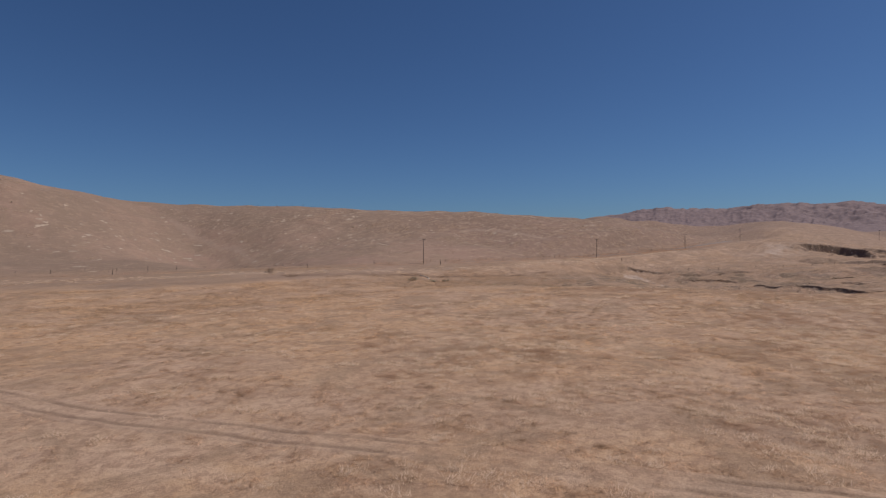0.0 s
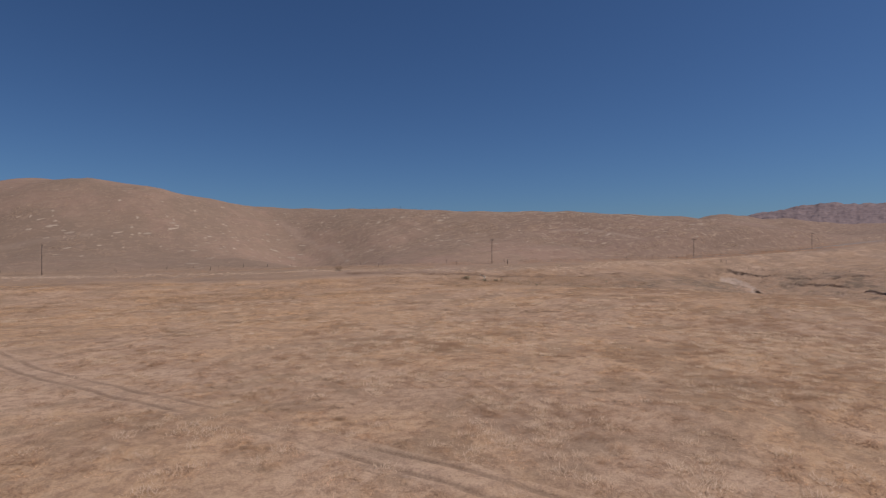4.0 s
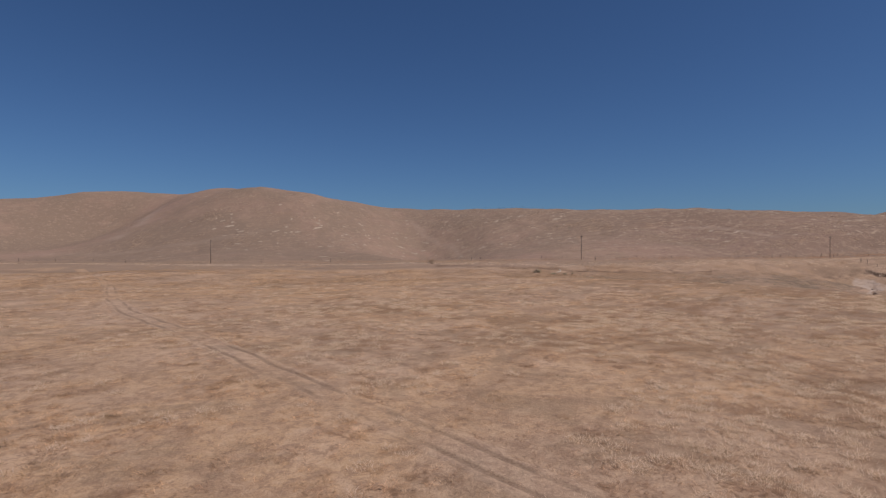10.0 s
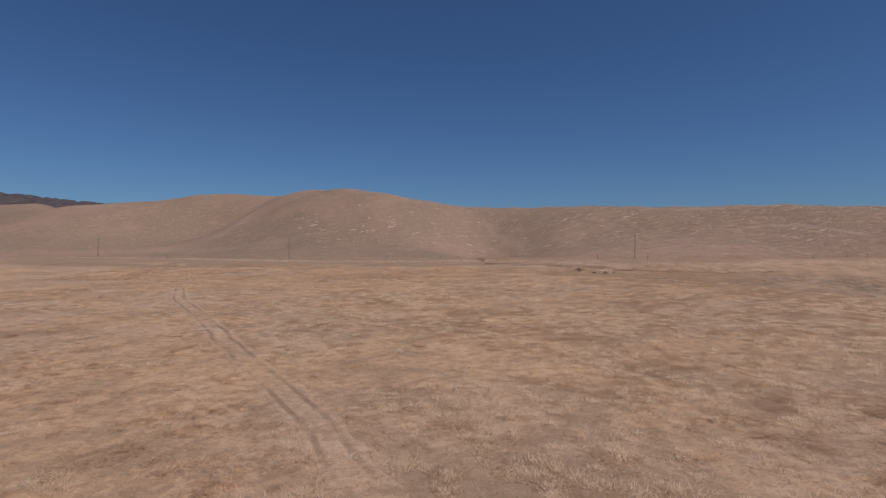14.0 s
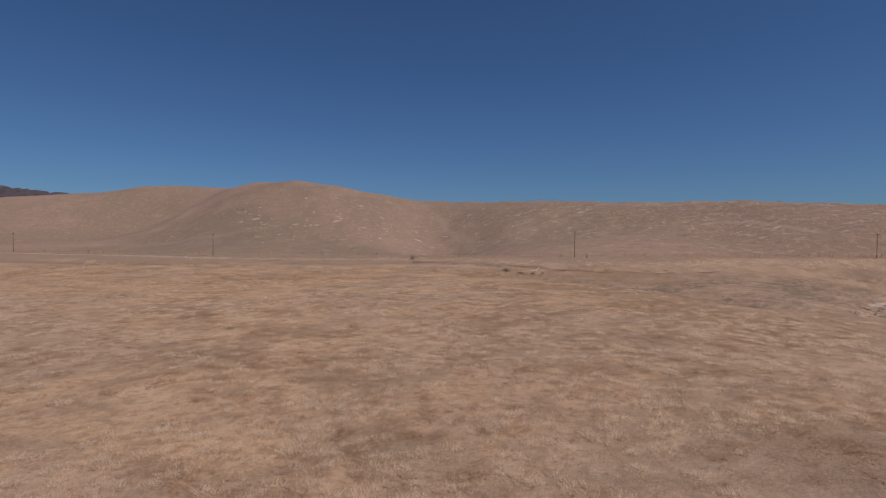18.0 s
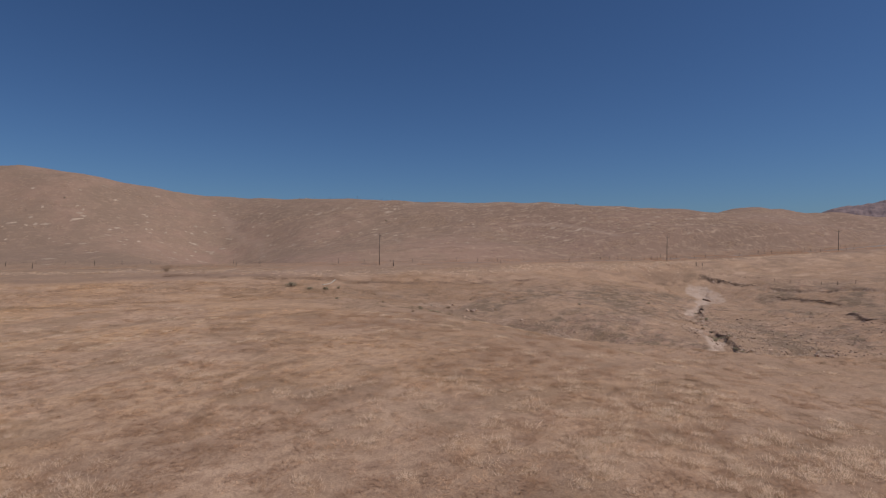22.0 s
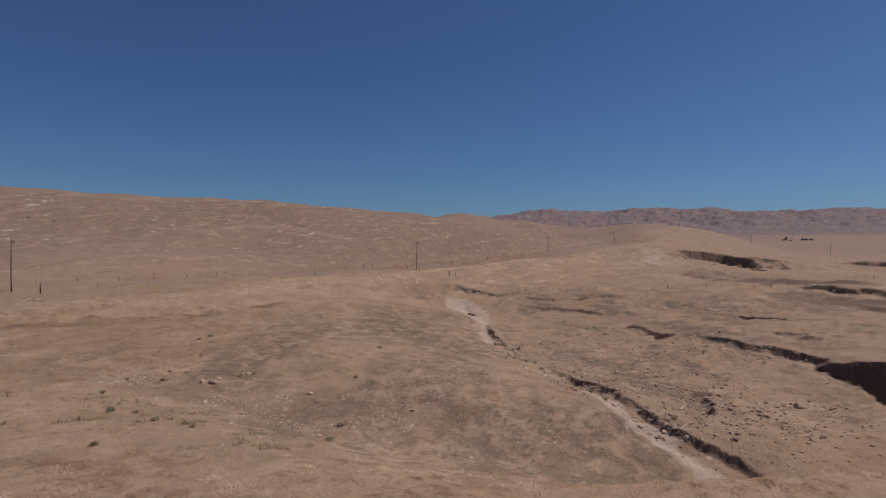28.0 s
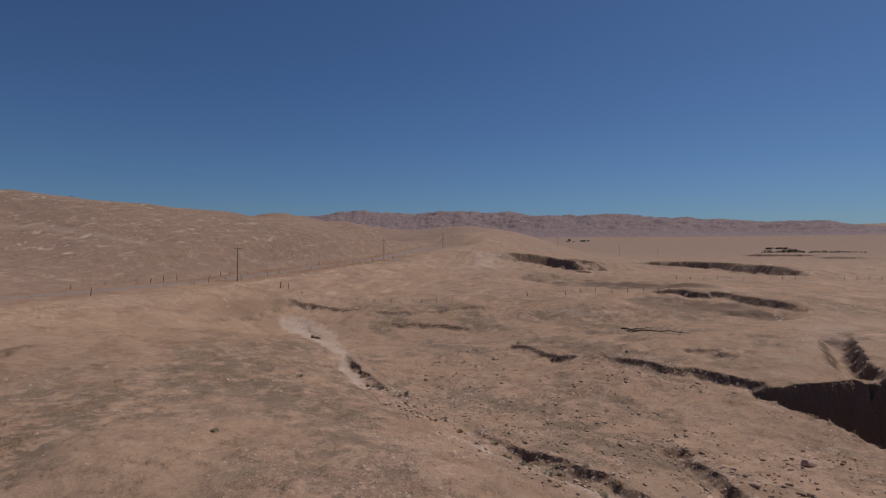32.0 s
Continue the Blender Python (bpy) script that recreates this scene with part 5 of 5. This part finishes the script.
def shrub(x, y, wide, tall, mat, rnd, label, count=170, group="low shrubs"):
    o = thing("shrub", x, y, None, label, "shrub", group, rnd.uniform(0, 6))
    bm = bmesh.new()
    for _ in range(6):
        a, r = rnd.uniform(0, 6.3), rnd.uniform(0.2, 0.45) * wide
        tube(bm, [(0, 0, -0.05), (r * 0.4 * math.cos(a), r * 0.4 * math.sin(a), tall * 0.45), (r * math.cos(a), r * math.sin(a), tall * 0.85)], [0.025 * wide, 0.018 * wide, 0.006 * wide], 5)
    part("stems", bm, DRY, o)
    part("foliage", leaf_cloud(rnd, wide / 2, wide / 2, tall, count, 0.16 * min(wide, 1.5)), mat, o)
    return o


rnd = random.Random(31)
for x, y, w, h in ((-31.5, -33.0, 2.6, 1.0), (-27.5, -38.0, 2.0, 0.5), (-24.2, -38.5, 1.4, 0.45)):
    shrub(x, y, w, h, LEAF, rnd, "rounded grey-green shrub in dry grass", 260, "grey-green shrubs by the road")
shrub(-62, 1, 5.0, 1.3, DRY, rnd, "broad low reddish-brown dry bush", 150, "dry bushes")
shrub(-20.5, -36.5, 1.0, 0.6, LEAF, rnd, "small grey-green shrub in dry grass", 150, "grey-green shrubs by the road")
small_green = shrub(33.5, -101.0, 1.1, 0.38, LEAF, rnd, "small green shrub on the stream bank", 160, "small shrubs of the basin")
small_dry = shrub(-3.0, -66.0, 1.0, 0.34, DRY, rnd, "small dead brown bush on gravel", 160, "small shrubs of the basin")
for k in range(70):
    if k < 40:
        i = rnd.randrange(5, 12)
        a, b = STREAM[i], STREAM[i + 1]
        f = rnd.random()
        x, y = a[0] + (b[0] - a[0]) * f + rnd.gauss(0.8, 1.0), a[1] + (b[1] - a[1]) * f + rnd.gauss(0.4, 1.0)
    elif k < 60:
        x, y = rnd.uniform(-26, 22), rnd.uniform(-95, -45)
    else:
        x, y = rnd.uniform(25, 100), rnd.uniform(-118, -62)
    sc = rnd.uniform(0.35, 0.9)
    copy_thing(small_green if rnd.random() < 0.5 else small_dry, Matrix.Translation((x, y, land_at(x, y))) @ Matrix.Rotation(rnd.uniform(0, 6.3), 4, "Z") @ Matrix.Scale(sc, 4))
ridge_bush = shrub(141.5, 92.0, 2.2, 1.2, LEAF, rnd, "dark bush on the skyline of the ridge", 260, "dark bushes on the hills")
for x, y in ((-117, 138), (30, 97), (36, 92)):
    copy_thing(ridge_bush, Matrix.Translation((x, y, land_at(x, y))) @ Matrix.Rotation(rnd.uniform(0, 6.3), 4, "Z") @ Matrix.Scale(rnd.uniform(0.3, 0.55), 4))


# ---- dead wood ----
def fallen_branch(x, y, length, turn, rnd, label, mat=DEADWOOD, twigs=6, thick=0.10):
    o = thing("fallen_branch", x, y, None, label, "dead branch", "fallen dead branches", 0)
    base = o.location.copy()

    def spot(u, v, h):
        wx, wy = x + u * math.cos(turn) - v * math.sin(turn), y + u * math.sin(turn) + v * math.cos(turn)
        return Vector((wx, wy, land_at(wx, wy) + h)) - base

    n = 9
    line = [spot(length * (i / (n - 1) - 0.5), rnd.gauss(0, 0.03) * length, 0.12 + 0.35 * abs(math.sin(i * 1.3))) for i in range(n)]
    part("trunk", tube(bmesh.new(), line, [thick * (1 - 0.75 * i / (n - 1)) for i in range(n)], 7), mat, o)
    for k in range(twigs):
        i = rnd.randrange(2, n - 1)
        d = Vector((rnd.gauss(0, 1), rnd.gauss(0, 1), 0.1 + 0.5 * rnd.random())).normalized() * min(length, 10) * rnd.uniform(0.1, 0.22)
        part("branch", tube(bmesh.new(), [line[i], line[i] + d * 0.5 + Vector((0, 0, 0.1)), line[i] + d], [thick * 0.4, thick * 0.28, thick * 0.1], 5), mat, o)
    return o


rnd = random.Random(41)
fallen_branch(105.6, -110.6, 5.5, radians(-70), rnd, "dark fallen dead branch lying on bare ground", twigs=3, thick=0.13)
fallen_branch(99.2, -112.0, 20.0, radians(-147), rnd, "long dark fallen trunk lying on bare ground", twigs=8, thick=0.19)
fallen_branch(116.2, -55.5, 10.0, radians(-95), rnd, "dark fallen branch beside a small scarp", twigs=9)
fallen_branch(115.0, -66.5, 9.0, radians(-100), rnd, "dark fallen branch beside a small scarp", twigs=8)
fallen_branch(120.5, -29.0, 7.5, radians(-80), rnd, "tangle of dead branches at the head of the gully", twigs=9)
fallen_branch(123.0, -36.0, 6.0, radians(-60), rnd, "tangle of dead branches at the head of the gully", twigs=8)
fallen_branch(101.2, -36.6, 2.6, radians(20), rnd, "short dark snag in the pale stream bed", twigs=6, thick=0.28)
# a pale curved length of pipe left in the grass
bm = bmesh.new()
o = thing("pale_pipe", -21, -25, None, "long pale bent pipe lying in dry grass", "pipe")
pts = []
for k in range(11):
    f = k / 10
    x, y = -23.4 + 5.2 * f, -30.2 + 10.0 * f - 2.2 * math.sin(math.pi * f)
    pts.append(Vector((x, y, land_at(x, y) + 0.12)) - o.location)
part("pipe_length", tube(bm, pts, [0.13] * 11, 8), BONE, o)

# ---- far farmstead and trees ----
PLASTER = varied("sunlit_farm_wall", (0.45, 0.38, 0.33), (0.55, 0.48, 0.42), 0.5, 0.9, 0.1, 0.1)
ROOF = varied("pale_metal_roof", (0.30, 0.27, 0.255), (0.40, 0.37, 0.35), 0.4, 0.7, 0.05, 0.05)
DARK = varied("doorway_shade", (0.03, 0.026, 0.024), (0.05, 0.045, 0.04), 1.0, 0.9, 0.0, 0.1)


def farm_building(x, y, long, wide, high, turn, label):
    o = thing("farm_building", x, y, None, label, "building", "far farmstead", turn)
    part("wall", box(bmesh.new(), (0, 0, high / 2 - 0.5), (long, wide, high + 1), 0.05), PLASTER, o)
    bm = bmesh.new()
    e, h = wide / 2 + 0.8, high + wide * 0.28
    c = [bm.verts.new(v) for v in ((-long / 2 - .6, -e, high), (long / 2 + .6, -e, high), (long / 2 + .6, e, high), (-long / 2 - .6, e, high), (-long / 2 - .6, 0, h), (long / 2 + .6, 0, h))]
    for f in ((0, 1, 5, 4), (2, 3, 4, 5), (0, 4, 3), (1, 2, 5), (0, 3, 2, 1)):
        bm.faces.new([c[i] for i in f])
    part("roof", bm, ROOF, o)
    # solid dark boxes on the walls, their colour standing for shade inside doorways
    for k in range(3):
        for side in (-1, 1):
            part("doorway", box(bmesh.new(), (-long / 3 + k * long / 3, side * (wide / 2 + 0.02), high * 0.4), (long * 0.12, 0.12, high * 0.75), 0.0), DARK, o)
    return o


farm_building(2718, 72, 24, 12, 8, radians(100), "far pale-roofed barn on the plain")
farm_building(2704, 118, 12, 8, 4, radians(80), "far low shed on the plain")


def tree(x, y, tall, wide, rnd, label, group, count=420):
    o = thing("tree", x, y, None, label, "tree", group, rnd.uniform(0, 6))
    bm = bmesh.new()
    tube(bm, [(0, 0, -0.3), (0.1, 0, tall * 0.3), (0, 0.1, tall * 0.6)], [tall * 0.035, tall * 0.028, tall * 0.015], 7)
    for _ in range(5):
        a, r = rnd.uniform(0, 6.3), wide * rnd.uniform(0.2, 0.4)
        tube(bm, [(0.1, 0, tall * 0.28), (r * 0.5 * math.cos(a), r * 0.5 * math.sin(a), tall * 0.5), (r * math.cos(a), r * math.sin(a), tall * 0.75)], [tall * 0.02, tall * 0.014, tall * 0.006], 5)
    part("trunk", bm, DEADWOOD, o)
    crown = leaf_cloud(rnd, wide / 2, wide / 2, tall, count, tall * 0.13)
    part("crown", crown, TREE_LEAF, o)
    return o


rnd = random.Random(51)
farm_tree = tree(2700, 134, 14, 15, rnd, "dark rounded tree beside the far farmstead", "far farm trees")
for x, y, k in ((2735, 50, 0.7), (2712, 146, 0.6), (1498, -471, 0.5), (1503, -480, 0.5), (1495, -462, 0.45), (1490, -446, 0.5), (1487, -438, 0.45)):
    copy_thing(farm_tree, Matrix.Translation((x, y, land_at(x, y))) @ Matrix.Rotation(rnd.uniform(0, 6.3), 4, "Z") @ Matrix.Diagonal((k * 1.9, k * 1.9, k * 0.6, 1)))
row_tree = tree(1062, -345, 6.0, 12, rnd, "dark green bushy tree in a far row", "far row of bushy trees", 380)
for k in range(30):
    f = (k + rnd.uniform(-.3, .3)) / 29
    x, y = 1058 + 60 * f + rnd.uniform(-8, 8), -335 - 175 * f
    h = 0.35 + 0.75 * math.exp(-((f - 0.28) / 0.12) ** 2) + 0.3 * math.exp(-((f - 0.65) / 0.15) ** 2)
    copy_thing(row_tree, Matrix.Translation((x, y, land_at(x, y))) @ Matrix.Rotation(rnd.uniform(0, 6.3), 4, "Z") @ Matrix.Scale(h * rnd.uniform(0.85, 1.15), 4))
